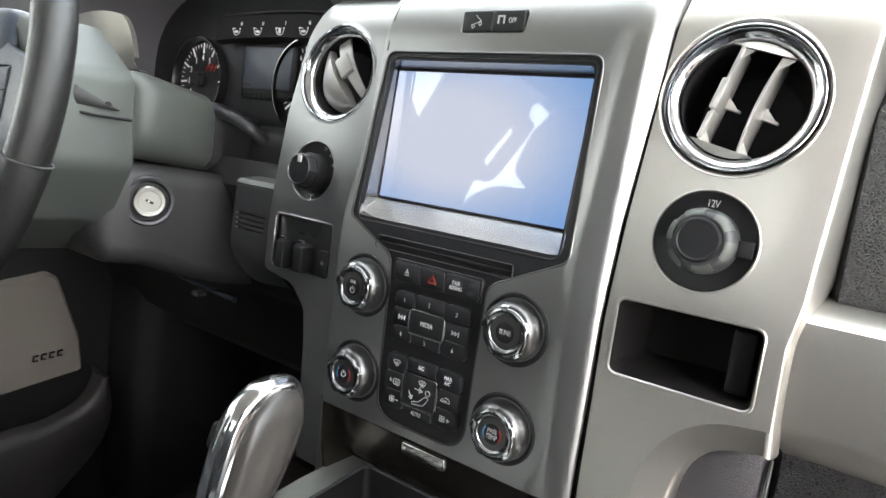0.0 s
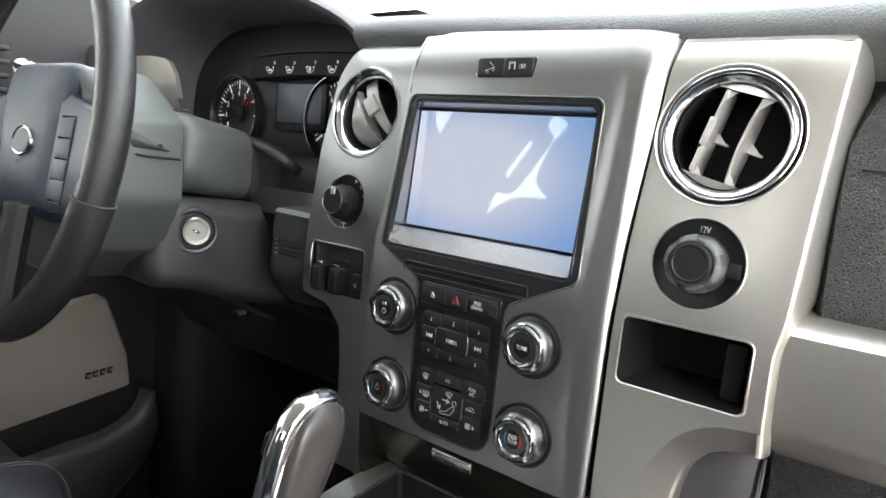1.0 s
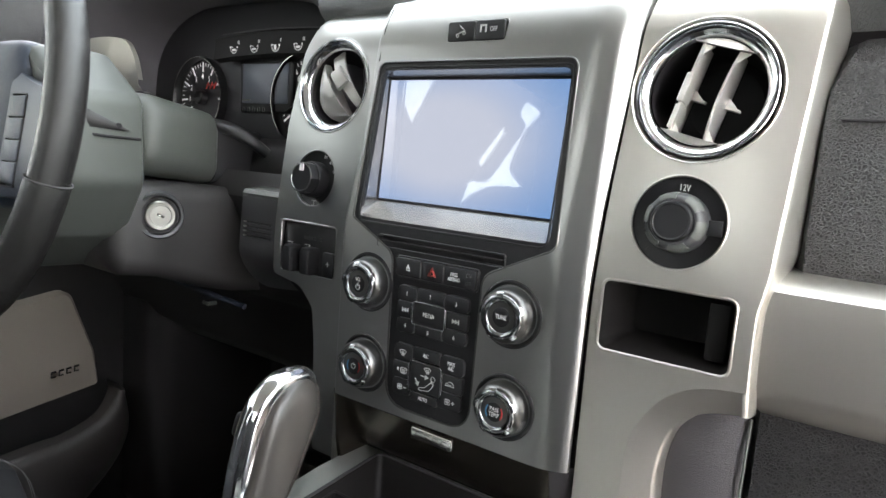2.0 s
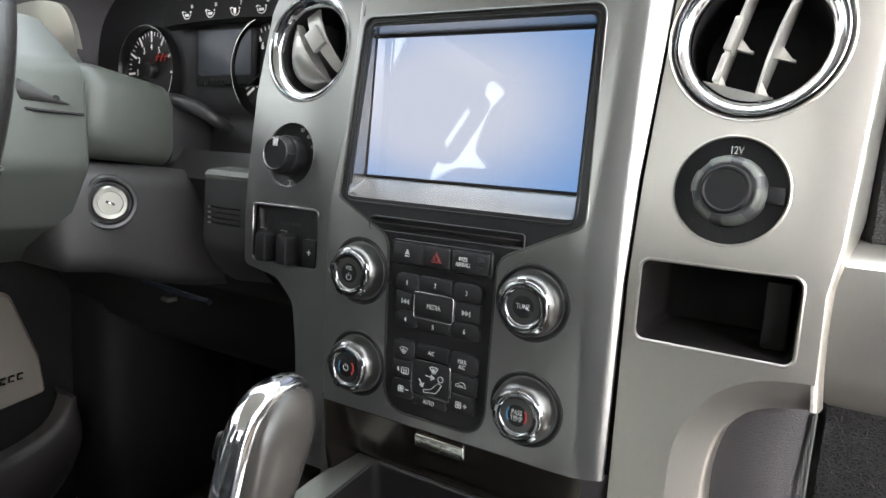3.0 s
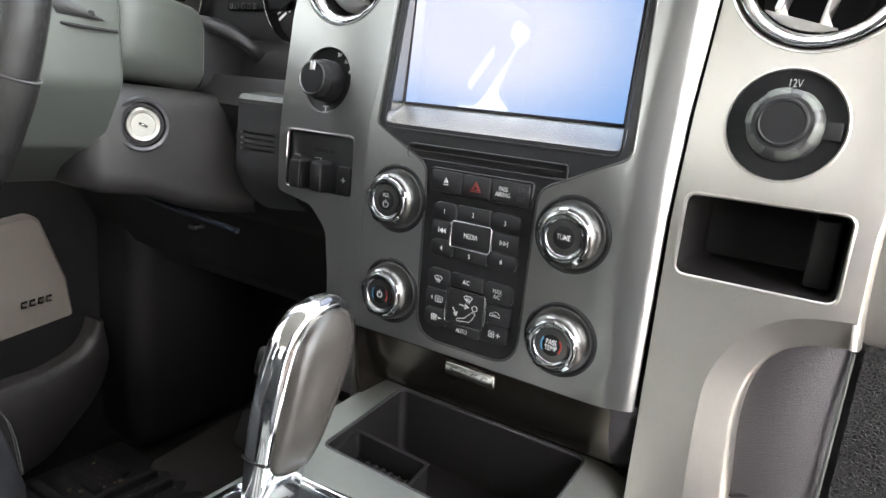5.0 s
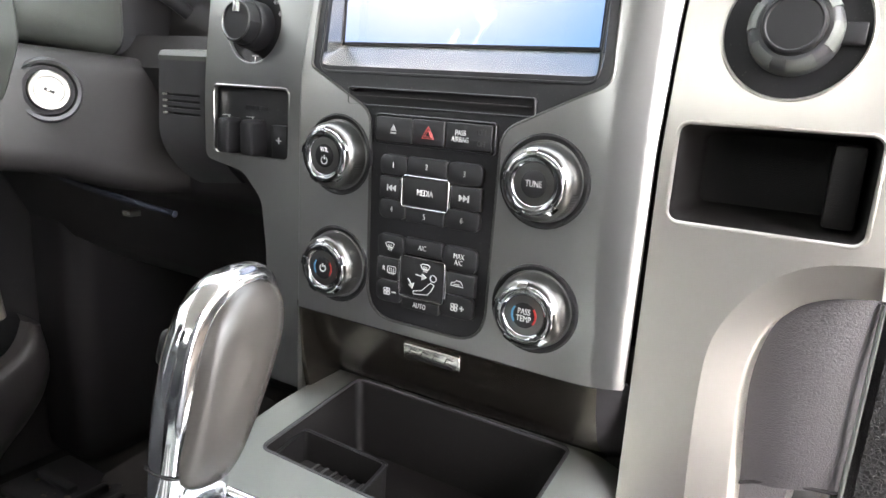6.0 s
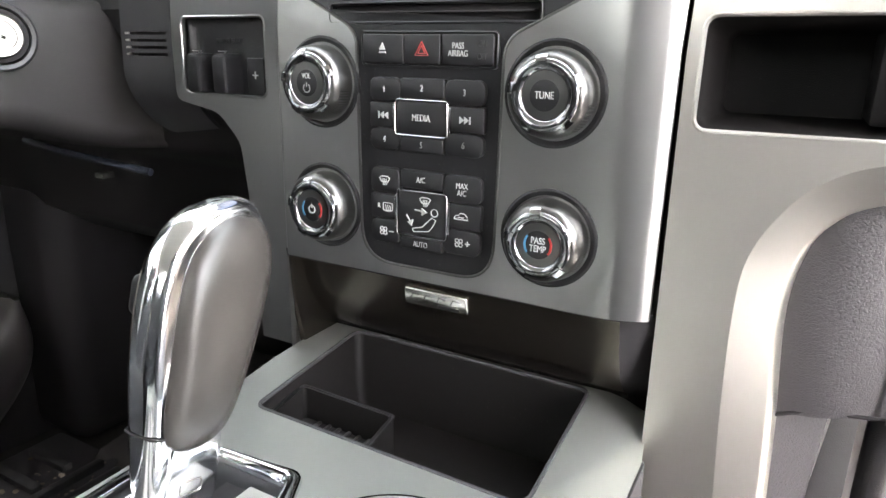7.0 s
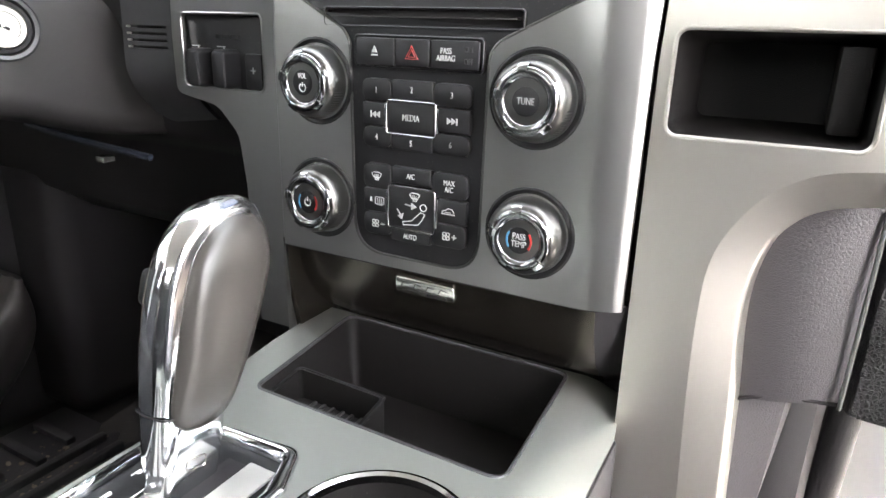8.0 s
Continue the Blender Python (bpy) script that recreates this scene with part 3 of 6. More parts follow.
    part("screen_bezel", bm, BEZEL, stack, "grey painted bezel sloping to the screen")
    bm = bmesh.new()
    sweep(bm, ring_xz(fillet([(-0.0825, 0.1665), (-0.0868, 0.0335), (0.0955, 0.0335), (0.0955, 0.1665)], 0.007, 6), lambda x, z: stack_y(x, z) + 0.0012), 0.0009, 6, True)
    part("bezel_line", bm, BLACK, stack)
    bm = bmesh.new()
    loft(bm, [[(x, screen_y(z) - 0.0008, z) for x, z in rr(0.1765, 0.1075, 0.002, 0, 0.1055)], [(x, screen_y(z) + 0.004, z) for x, z in rr(0.1765, 0.1075, 0.002, 0, 0.1055)]])
    part("screen_rim", bm, VOID, stack, "black rim of the display")
    bm = bmesh.new()
    vs = [bm.verts.new((x, screen_y(z) - 0.0012, z)) for x, z in ((-0.0868, 0.0533), (0.0868, 0.0533), (0.0868, 0.1578), (-0.0868, 0.1578))]
    bm.faces.new(vs)
    bmesh.ops.solidify(bm, geom=bm.faces[:], thickness=0.0003)
    part("screen", bm, SCREEN, stack, "lit blank pale-blue touch screen")

    # switch pair above the screen
    for cx, w in ((-0.0075, 0.0262), (0.0195, 0.0268)):
        bm = bmesh.new()
        pad(bm, w, 0.0155, 0.0022, cx, 0.194, 0.004, -0.0012, 0.0008)
        sw = part("switch_button", moved(bm, pose(0, stack_y(0, 0.194), 0)), RUBBER, stack, "black switch with white print")
        bm = bmesh.new()
        y = stack_y(0, 0.194) - 0.0014
        if cx < 0:
            tri_bars(bm, [(cx - 0.005, 0.1915), (cx + 0.004, 0.1945), (cx + 0.001, 0.1965), (cx - 0.001, 0.1985)], y, 0.0003)
            for q in ((cx - 0.003, 0.1905), (cx + 0.003, 0.1925)):
                sweep(bm, ring_xz(circle(q, 0.0012, 10), y), 0.0003, 4, True)
        else:
            block(bm, (cx - 0.009, y - 0.0002, 0.1925), (cx - 0.0078, y + 0.0002, 0.198))
            block(bm, (cx - 0.009, y - 0.0002, 0.197), (cx - 0.003, y + 0.0002, 0.1984))
            block(bm, (cx - 0.0042, y - 0.0002, 0.1925), (cx - 0.003, y + 0.0002, 0.198))
        part("symbol", bm, WHITE, sw)
        if cx > 0:
            lettering("print", "OFF", 0.0055, pose(cx + 0.0035, y, 0.1945), WHITE, sw)
    for cx, cz in KNOBS:
        k = knob(stack, cx, cz)
        if cz > -0.05:
            lettering("print", "VOL" if cx < 0 else "TUNE", 0.0046 if cx < 0 else 0.0052, pose(0, -0.0142, 0.0038 if cx < 0 else 0), WHITE, k)
        if cx < 0:
            part("symbol", power_sign(-0.0143, 0.0026, 0, -0.0028 if cz > -0.05 else 0), WHITE, k)
        if cz < -0.05:
            if cx > 0:
                lettering("print", "PASS\nTEMP", 0.0052, pose(0, -0.0142, 0.0), WHITE, k)
            part("red_arc", arc_bar(0.0064, 0.0075, -38, 38, -0.0143), RED, k, "red temperature arc")
            part("blue_arc", arc_bar(0.0064, 0.0075, 142, 218, -0.0143), BLUE, k, "blue temperature arc")

    def button(w, h, cx, cz, r=0.0015, front=-0.0022, label=""):
        bm = bmesh.new()
        pad(bm, w - 0.0005, h - 0.0005, r, cx, cz, 0.004, front, 0.0005)
        return part("button", bm, RUBBER, stack, label)

    # top row: eject, hazard, airbag lamp
    bm = bmesh.new()
    frame_ring(bm, 0.0825, 0.0185, 0.003, 0.0012, 0.002, 0.001, 0.003, -0.0010)
    part("button_frame", bm, BLACK, stack)
    b = button(0.0265, 0.0155, -0.0245, 0.001)
    bm = bmesh.new()
    loft(bm, [ring_xz([(-0.0265, 0.0005), (-0.0225, 0.0005), (-0.0245, 0.0042)], y) for y in (-0.0026, -0.0020)])
    block(bm, (-0.0265, -0.0026, -0.0012), (-0.0225, -0.002, -0.0004))
    part("symbol", bm, WHITE, b)
    b = button(0.0225, 0.0155, -0.0001, 0.001, label="black hazard button with red triangle")
    bm = bmesh.new()
    for s in (0.0046, 0.0026):
        sweep(bm, ring_xz([(s * math.cos(radians(a)), 0.0002 + s * math.sin(radians(a))) for a in (90, 210, 330)], -0.0023), 0.0004, 4, True)
    part("symbol", bm, RED, b)
    b = button(0.0300, 0.0155, 0.0265, 0.001)
    lettering("print", "PASS\nAIRBAG", 0.0047, pose(0.0215, -0.0024, 0.001), WHITE, b)
    for word, cz in (("ON", 0.0040), ("OFF", -0.0022)):
        lettering("dim_print", word, 0.0046, pose(0.0352, -0.0024, cz), GREY_PRINT, b)

    # audio block
    prints = {}
    cols = ((-0.0335, -0.0135), (-0.0135, 0.0140), (0.0140, 0.0375))
    rows = ((-0.0135, -0.0270), (-0.0270, -0.0410), (-0.0410, -0.0535))
    for j, (a, z1) in enumerate(rows):
        for i, (x0, x1) in enumerate(cols):
            if (i, j) == (1, 1):
                continue
            za, zb = a, z1
            if i == 1:
                za, zb = (a, -0.0245) if j == 0 else (-0.0445, z1)
            prints[i, j] = (button(x1 - x0, za - zb, (x0 + x1) / 2, (za + zb) / 2, 0.0045 if (i, j) in ((0, 0), (2, 0), (0, 2), (2, 2)) else 0.001), (x0 + x1) / 2, (za + zb) / 2)
    for q, s in (((0, 0), "1"), ((1, 0), "2"), ((2, 0), "3"), ((0, 2), "4"), ((1, 2), "5"), ((2, 2), "6")):
        b, x, z = prints[q]
        lettering("print", s, 0.0052, pose(x, -0.0024, z), WHITE, b)
    for q, d in (((0, 1), -1), ((2, 1), 1)):
        b, x, z = prints[q]
        bm = bmesh.new()
        for o in (-0.0012, 0.0016):
            loft(bm, [ring_xz([(x + d * (o - 0.0013), z - 0.0019), (x + d * (o - 0.0013), z + 0.0019), (x + d * (o + 0.0014), z)], y) for y in (-0.0026, -0.0018)])
        block(bm, (x + d * 0.0036 - 0.0004, -0.0026, z - 0.0019), (x + d * 0.0036 + 0.0004, -0.0018, z + 0.0019))
        part("symbol", bm, WHITE, b)
    b = button(0.0315, 0.0180, 0.0003, -0.0345, 0.0012, -0.0028)
    bm = bmesh.new()
    frame_ring(bm, 0.0331, 0.0196, 0.0020, 0.0007, 0.0003, -0.0345, 0.003, -0.0036)
    for sx in (-1, 1):
        block(bm, (0.0003 + sx * 0.0172 - 0.0008, -0.0034, -0.0415), (0.0003 + sx * 0.0172 + 0.0008, 0.002, -0.0275), 0.0004)
    part("chrome_frame", bm, KNOB_CHROME, b, "polished chrome button frame")
    lettering("print", "MEDIA", 0.0055, pose(0.0003, -0.0030, -0.0345), WHITE, b)

    # climate block
    rows = ((-0.0630, -0.0785), (-0.0785, -0.0930), (-0.0930, -0.1075))
    prints = {}
    for j, (a, z1) in enumerate(rows):
        for i, (x0, x1) in enumerate(cols):
            if (i, j) == (1, 1):
                continue
            za, zb = a, z1
            if i == 1:
                za, zb = (a, -0.0735) if j == 0 else (-0.1015, -0.1090)
            prints[i, j] = (button(x1 - x0, za - zb, (x0 + x1) / 2, (za + zb) / 2, 0.0045 if (i, j) in ((0, 0), (2, 0), (0, 2), (2, 2)) else 0.001), (x0 + x1) / 2, (za + zb) / 2)
    for q, s in (((1, 0), "A/C"), ((2, 0), "MAX\nA/C"), ((1, 2), "AUTO")):
        b, x, z = prints[q]
        lettering("print", s, 0.0048, pose(x, -0.0024, z), WHITE, b)
    for q in ((0, 2), (2, 2)):
        b, x, z = prints[q]
        bm = fan_sign(bmesh.new(), x - 0.001, z, -0.0024, 0.0030)
        block(bm, (x + 0.0027, -0.0026, z - 0.0003), (x + 0.0057, -0.0022, z + 0.0003))
        if q[0] == 2:
            block(bm, (x + 0.0039, -0.0026, z - 0.0015), (x + 0.0045, -0.0022, z + 0.0015))
        part("symbol", bm, WHITE, b)
    b, x, z = prints[0, 0]
    part("symbol", screen_glass_sign(bmesh.new(), x, z, -0.0024, 0.0034), WHITE, b)
    b, x, z = prints[0, 1]
    bm = bmesh.new()
    sweep(bm, ring_xz(rr(0.0062, 0.0044, 0.0008, x + 0.002, z), -0.0024), 0.0003, 4, True)
    for k in (0.0006, 0.002, 0.0034):
        sweep(bm, ring_xz([(x + k, z - 0.003), (x + k + 0.0003, z - 0.0008), (x + k - 0.0003, z + 0.0012)], -0.0024), 0.00025, 4)
    part("symbol", bm, WHITE, b)
    lettering("print", "R", 0.0042, pose(x - 0.0040, -0.0024, z + 0.0002), WHITE, b)
    b, x, z = prints[2, 1]
    bm = bmesh.new()
    tri_bars(bm, [(x - 0.0042, z - 0.0012), (x - 0.0036, z + 0.0006), (x - 0.0016, z + 0.0010), (x - 0.0004, z + 0.0022), (x + 0.0022, z + 0.0020), (x + 0.0034, z + 0.0006), (x + 0.0042, z - 0.0012), (x - 0.0042, z - 0.0012)], -0.0024, 0.0003)
    tri_bars(bm, [(x - 0.002, z - 0.0002), (x + 0.0016, z - 0.0002)], -0.0024, 0.0003)
    part("symbol", bm, WHITE, b)
    b = button(0.0310, 0.0250, 0.0013, -0.0875, 0.0012, -0.0028)
    bm = bmesh.new()
    frame_ring(bm, 0.0326, 0.0266, 0.0020, 0.0007, 0.0013, -0.0875, 0.003, -0.0036)
    for sx in (-1, 1):
        block(bm, (0.0013 + sx * 0.0170 - 0.0008, -0.0034, -0.0965), (0.0013 + sx * 0.0170 + 0.0008, 0.002, -0.0785), 0.0004)
    part("chrome_frame", bm, KNOB_CHROME, b, "polished chrome button frame")
    bm = screen_glass_sign(bmesh.new(), 0.0035, -0.0800, -0.0030, 0.0034)
    sweep(bm, ring_xz(circle((0.0095, -0.0855), 0.0021, 14), -0.0030), 0.0003, 4, True)
    sweep(bm, ring_xz([(0.0078, -0.0885), (0.0105, -0.0895), (0.0085, -0.0935), (0.0060, -0.0965), (-0.0040, -0.0978), (-0.0045, -0.0960), (0.0018, -0.0945), (0.0042, -0.0920)], -0.0030), 0.0003, 4, True)
    sweep(bm, ring_xz([(-0.0030, -0.0850), (0.0020, -0.0855)], -0.0030), 0.0004, 4)
    loft(bm, [ring_xz([(0.0015, -0.0835), (0.0015, -0.0878), (0.0050, -0.0858)], y) for y in (-0.0034, -0.0026)])
    sweep(bm, ring_xz([(-0.0085, -0.0885), (-0.0060, -0.0920)], -0.0030), 0.0004, 4)
    loft(bm, [ring_xz([(-0.0080, -0.0925), (-0.0040, -0.0905), (-0.0050, -0.0945)], y) for y in (-0.0034, -0.0026)])
    part("symbol", bm, WHITE, b)

    # scooped panel below the fascia, its cheeks and badge
    bm = bmesh.new()
    prof = [(0.004, -0.1292), (0.0055, -0.1325), (0.010, -0.150), (0.020, -0.170), (0.034, -0.184), (0.046, -0.1905), (0.050, -0.196)]
    loft(bm, [[(x, y + 0.10 * (x - 0.112 + math.sqrt((x - 0.112) ** 2 + 0.004 ** 2)) + 0.22 * (math.sqrt((x + 0.088) ** 2 + 0.012 ** 2) - x - 0.088), z) for y, z in prof] for x in np.linspace(-0.101, 0.1140, 40)], closed=False)
    part("lower_panel", bm, LOWER, stack, "dark titanium-coloured scooped panel")
    # panel's right end done in black, to imitate its dark, shaded look
    bm = bmesh.new()
    loft(bm, [[(x, y + 0.002 + 0.8 * (x - 0.1135), z) for y, z in prof] for x in np.linspace(0.1135, 0.1300, 4)], closed=False)
    part("shade_end", bm, VOID, stack, "black strip standing in for the shaded end of the scooped panel")
    bm = bmesh.new()
    sweep(bm, [(-0.1015, 0.0015, -0.1285), (0.106, 0.0015, -0.1285), (0.116, 0.004, -0.1285), (0.1275, 0.018, -0.1285)], 0.0009, 6)
    part("seam", bm, VOID, stack, "dark seam under the fascia")
    bm = bmesh.new()
    loft(bm, [[(-0.1025, 0.0005, -0.124), (-0.0995, 0.001, -0.124), (-0.0995, 0.03, -0.124), (-0.1025, 0.03, -0.124)],
              [(-0.1035, 0.004, -0.160), (-0.1003, 0.0045, -0.160), (-0.1003, 0.04, -0.160), (-0.1035, 0.04, -0.160)],
              [(-0.1030, 0.012, -0.200), (-0.0985, 0.0125, -0.200), (-0.0985, 0.05, -0.200), (-0.1030, 0.05, -0.200)]])
    part("cheek", bm, LOWER, stack, "dark titanium side edge")
    bm = bmesh.new()
    pad(bm, 0.042, 0.0112, 0.0018, 0, 0, 0.004, -0.002, 0.0008)
    badge = part("badge", moved(bm, pose(0.0060, 0.0075, -0.1405, 10)), DULL_CHROME, stack, "small satin metal badge with dark strokes")
    bm = bmesh.new()
    for k in range(4):
        x = -0.0135 + k * 0.009
        sweep(bm, [(x - 0.0030, -0.0022, -0.0005), (x - 0.0012, -0.0022, 0.0030), (x + 0.0030, -0.0022, 0.0022)], 0.0004, 4)
    block(bm, (0.002, -0.0023, -0.0044), (0.016, -0.0019, -0.0024))
    part("stroke", moved(bm, pose(0.0060, 0.0075, -0.1405, 10)), BLACK, badge)

    # left-hand air vent
    vent(stack, VENT_L, 0.0450, lambda z: stack_y(-0.165, z), turn=-40, small=True)
    # four-wheel-drive dial
    y0 = stack_y(*DIAL)
    dial = new("drive_dial")
    dial.parent = stack
    dial.matrix_basis = pose(DIAL[0], y0, DIAL[1], -6)
    bm = bmesh.new()
    lathe(bm, [(0.0280, 0.001), (0.0278, 0.0032), (0.0264, 0.0040), (0.001, 0.0040)], n=40, first=False)
    part("dial_plate", bm, BLACK, dial, "black recessed dial plate")
    bm = bmesh.new()
    lathe(bm, [(0.0172, 0.004), (0.0170, -0.0060), (0.0162, -0.0078), (0.0146, -0.0086)], 0.0, -0.001, n=48, first=False, last=False)
    lathe(bm, [(0.0150, -0.0070), (0.0148, -0.0150), (0.0140, -0.0168), (0.0128, -0.0172), (0.0122, -0.0164), (0.0010, -0.0166)], 0.0, -0.001, n=48, first=False,
          wave=lambda t: 1 + 0.045 * (math.cos(12 * math.pi * t) > 0.72))
    kb = part("dial_knob", bm, RUBBER, dial, "black ribbed rotary knob", 35)
    bm = bmesh.new()
    lathe(bm, [(0.0143, -0.0158), (0.0139, -0.0173), (0.0131, -0.0177), (0.0127, -0.0170)], 0.0, -0.001, n=48, first=False, last=False)
    part("cap_ring", bm, KNOB, kb, "thin dark chrome ring round the cap")
    bm = bmesh.new()
    for px in (-0.0022, 0.0010):
        block(bm, (px, -0.0186, 0.0052), (px + 0.0012, -0.0160, 0.0122), 0.0003)
    part("pointer", bm, WHITE, kb)
    for s, a in (("2H", 68), ("4H", 44), ("4L", 20)):
        lettering("print", s, 0.0050, pose(0.0232 * math.cos(radians(a)), 0.0036, 0.0232 * math.sin(radians(a))), WHITE, dial)
    bm = bmesh.new()
    block(bm, (-0.003, 0.0034, -0.0265), (0.003, 0.004, -0.0258))
    block(bm, (-0.0004, 0.0034, -0.0265), (0.0004, 0.004, -0.0215))
    block(bm, (-0.003, 0.0034, -0.0220), (0.003, 0.004, -0.0213))
    part("symbol", bm, WHITE, dial)
    # trailer brake switch
    sw = new("brake_controller")
    sw.parent = stack
    sw.location = (-0.1705, 0.022, -0.0055)
    bm = bmesh.new()
    pad(bm, 0.0785, 0.052, 0.004, 0, 0, 0.010, 0.0060)
    part("panel", bm, BLACK, sw, "black recessed switch panel")
    lettering("print", "TRAILER BRAKE", 0.0052, pose(0.002, 0.0055, 0.010), GREY_PRINT, sw)
    for cx in (-0.0215, 0.0035):
        bm = bmesh.new()
        loft(bm, [ring_xz(rr(0.0165, 0.027, 0.003, cx, -0.0115), 0.007), ring_xz(rr(0.016, 0.0265, 0.003, cx, -0.0115), -0.003),
                  ring_xz(rr(0.0125, 0.0245, 0.003, cx + 0.001, -0.0115), -0.0075), ring_xz(rr(0.0085, 0.022, 0.003, cx + 0.002, -0.0115), -0.0085)])
        lv = part("lever", bm, RUBBER, sw, "black thumb lever")
        bm = bmesh.new()
        block(bm, (cx - 0.0125, 0.0050, 0.0030), (cx - 0.0045, 0.0058, 0.0036))
        block(bm, (cx - 0.0062, 0.0050, -0.002), (cx - 0.0056, 0.0058, 0.0036))
        part("mark", bm, WHITE, lv)
    bm = bmesh.new()
    pad(bm, 0.0150, 0.024, 0.002, 0.0275, -0.0125, 0.007, 0.002)
    pb = part("button", bm, RUBBER, sw)
    bm = bmesh.new()
    block(bm, (0.0252, 0.0016, -0.0119), (0.0298, 0.002, -0.0112))
    block(bm, (0.0271, 0.0016, -0.0138), (0.0278, 0.002, -0.0093))
    part("mark", bm, WHITE, pb)
    return stack


def vent(owner, c, r, yf, turn=0.0, small=False, ring_r=None):
    """A round air vent: chrome ring, dark barrel and a turnable carrier with blades."""
    v = new("air_vent")
    v.parent = owner
    v.matrix_basis = pose(c[0], yf(c[1]), c[1], -7.5)
    bm = bmesh.new()
    lathe(bm, [(r, 0.001), (r * 0.995, -0.0005), (r * 0.985, -0.0008), (r * 0.972, 0.0002), (r * 0.968, 0.002)], n=64, first=False, last=False)
    part("outer_ring", bm, CHROME, v, "thin chrome ring")
    bm = bmesh.new()
    lathe(bm, [(r * 0.968, 0.0016), (r * 0.962, 0.0034), (r * 0.954, 0.0034), (r * 0.946, 0.0016), (r * 0.930, 0.0010), (r * 0.905, 0.0015), (r * 0.870, 0.0027), (r * 0.835, 0.0044), (r * 0.815, 0.0058), (r * 0.806, 0.0084)], n=64, first=False, last=False)
    part("inner_ring", bm, CHROME, v, "broad polished chrome ring")
    bm = bmesh.new()
    lathe(bm, [(r * 0.807, 0.0082), (r * 0.835, 0.035), (r * 0.80, 0.06), (r * 0.3, 0.075), (0.001, 0.076)], n=48, first=False)
    part("barrel", bm, VOID, v, "black air duct")
    car = new("blade_carrier")
    car.parent = v
    car.matrix_basis = pose(0, 0.004 if small else 0.014, 0, 0, turn, 0)
    R = r * 0.80
    if not small:
        # two fixed plates and two long blades, of which one carries a thumb grip
        for s in (1, -1):
            bm = bmesh.new()
            z = s * R * 0.835
            w = R * 0.545
            rings = []
            for i in range(13):
                x = -w + 2 * w * i / 12
                zo = s * max(abs(z) + 0.0002, math.sqrt(max(0, R * R - x * x)) * 0.985)
                rings.append([(x, -0.0105, z), (x, -0.0085, zo), (x, -0.0065, zo), (x, -0.0075, z)])
            loft(bm, rings)
            part("end_plate", bm, BLADE, car, "satin silver end plate")
        for k, x in enumerate((-0.0135, 0.0105)):
            bm = bmesh.new()
            rings = []
            for i in range(21):
                t = -1 + 2 * i / 20
                z = R * 0.832 * t
                bow = 0.0040 + 0.0040 * (1 - t * t) if k else 0.007 + 0.001 * (1 - t * t)
                sway = -0.0012 * (1 - t * t) if k else 0.0
                th = 0.0013
                rings.append([(x + sway - th, -bow - 0.001, z), (x + sway - th * 0.5, -bow - 0.0022, z), (x + sway + th * 0.5, -bow - 0.0022, z), (x + sway + th, -bow - 0.001, z), (x + th * 0.6, 0.014, z), (x - th * 0.6, 0.014, z)])
            loft(bm, rings)
            bl = part("blade", bm, BLADE, car, "satin silver vent blade")
            for q in (1, -1):
                bm = bmesh.new()
                z1 = q * R * 0.83
                loft(bm, [[(x + 0.0005, y, z1), (x + 0.0068, y, z1), (x + 0.0005, y, z1 - q * 0.0075)] for y in (-0.0070, -0.0050)])
                part("gusset", bm, BLADE, bl)
            bm = bmesh.new()
            loft(bm, [[(x, y, 0.0035), (x + 0.0085, y, -0.0030), (x, y, -0.0030)] for y in (0.008, 0.0105)])
            block(bm, (x, 0.008, -0.0048), (x + 0.0105, 0.012, -0.0030), 0.0004)
            part("link", bm, BLADE, bl)
            if not k:
                bm = bmesh.new()
                block(bm, (x - 0.0026, -0.0125, -0.0105), (x + 0.0024, 0.002, 0.0095), 0.0012)
                part("thumb_grip", bm, BLADE, bl)
                bm = bmesh.new()
                block(bm, (x - 0.0018, -0.0115, -0.029), (x + 0.0018, -0.006, -0.0125), 0.0007)
                part("blade_edge", bm, BLADE, bl)
    else:
        # the carrier is turned: a broad cupped blade, and a narrow one with its thumb grip
        bm = bmesh.new()
        rings = []
        for i in range(21):
            t = -1 + 2 * i / 20
            z = R * 0.90 * t
            h = 0.72 * R * math.sqrt(max(0.0, 1 - t * t)) + 0.0008
            rings.append([(-0.0035 - h * k, -0.004 + 0.012 * k * k + 0.008 * t * t, z) for k in (1, 0.8, 0.6, 0.4, 0.2, 0)] + [(-0.002, 0.010, z), (-0.003 - h, 0.014, z)])
        loft(bm, rings)
        part("blade", bm, BLADE_SHADED, car, "broad cupped satin silver vent blade")
        bm = bmesh.new()
        rings = []
        for i in range(17):
            t = -1 + 2 * i / 16
            z = R * 0.86 * t
            w = 0.010 + 0.003 * t
            rings.append([(0.0075, -0.003 + 0.009 * t * t, z), (0.0075 + w, 0.001 + 0.008 * t * t, z), (0.0076 + w, 0.0030 + 0.008 * t * t, z), (0.0080, -0.0005 + 0.009 * t * t, z)])
        loft(bm, rings)
        b2 = part("blade", bm, BLADE_SHADED, car, "narrow satin silver vent blade")
        bm = bmesh.new()
        block(bm, (0.0030, -0.0065, -0.0100), (0.0175, -0.0020, 0.0100), 0.0012)
        part("thumb_grip", bm, BLADE_SHADED, b2)
    return v


centre_stack()


# ---- passenger-side trim panel ----
ARCH_OUT = [(0.1718, -0.283), (0.1688, -0.225), (0.1657, -0.171), (0.1645, -0.121), (0.1675, -0.089), (0.181, -0.063), (0.196, -0.0495), (0.213, -0.0425), (0.236, -0.040)]
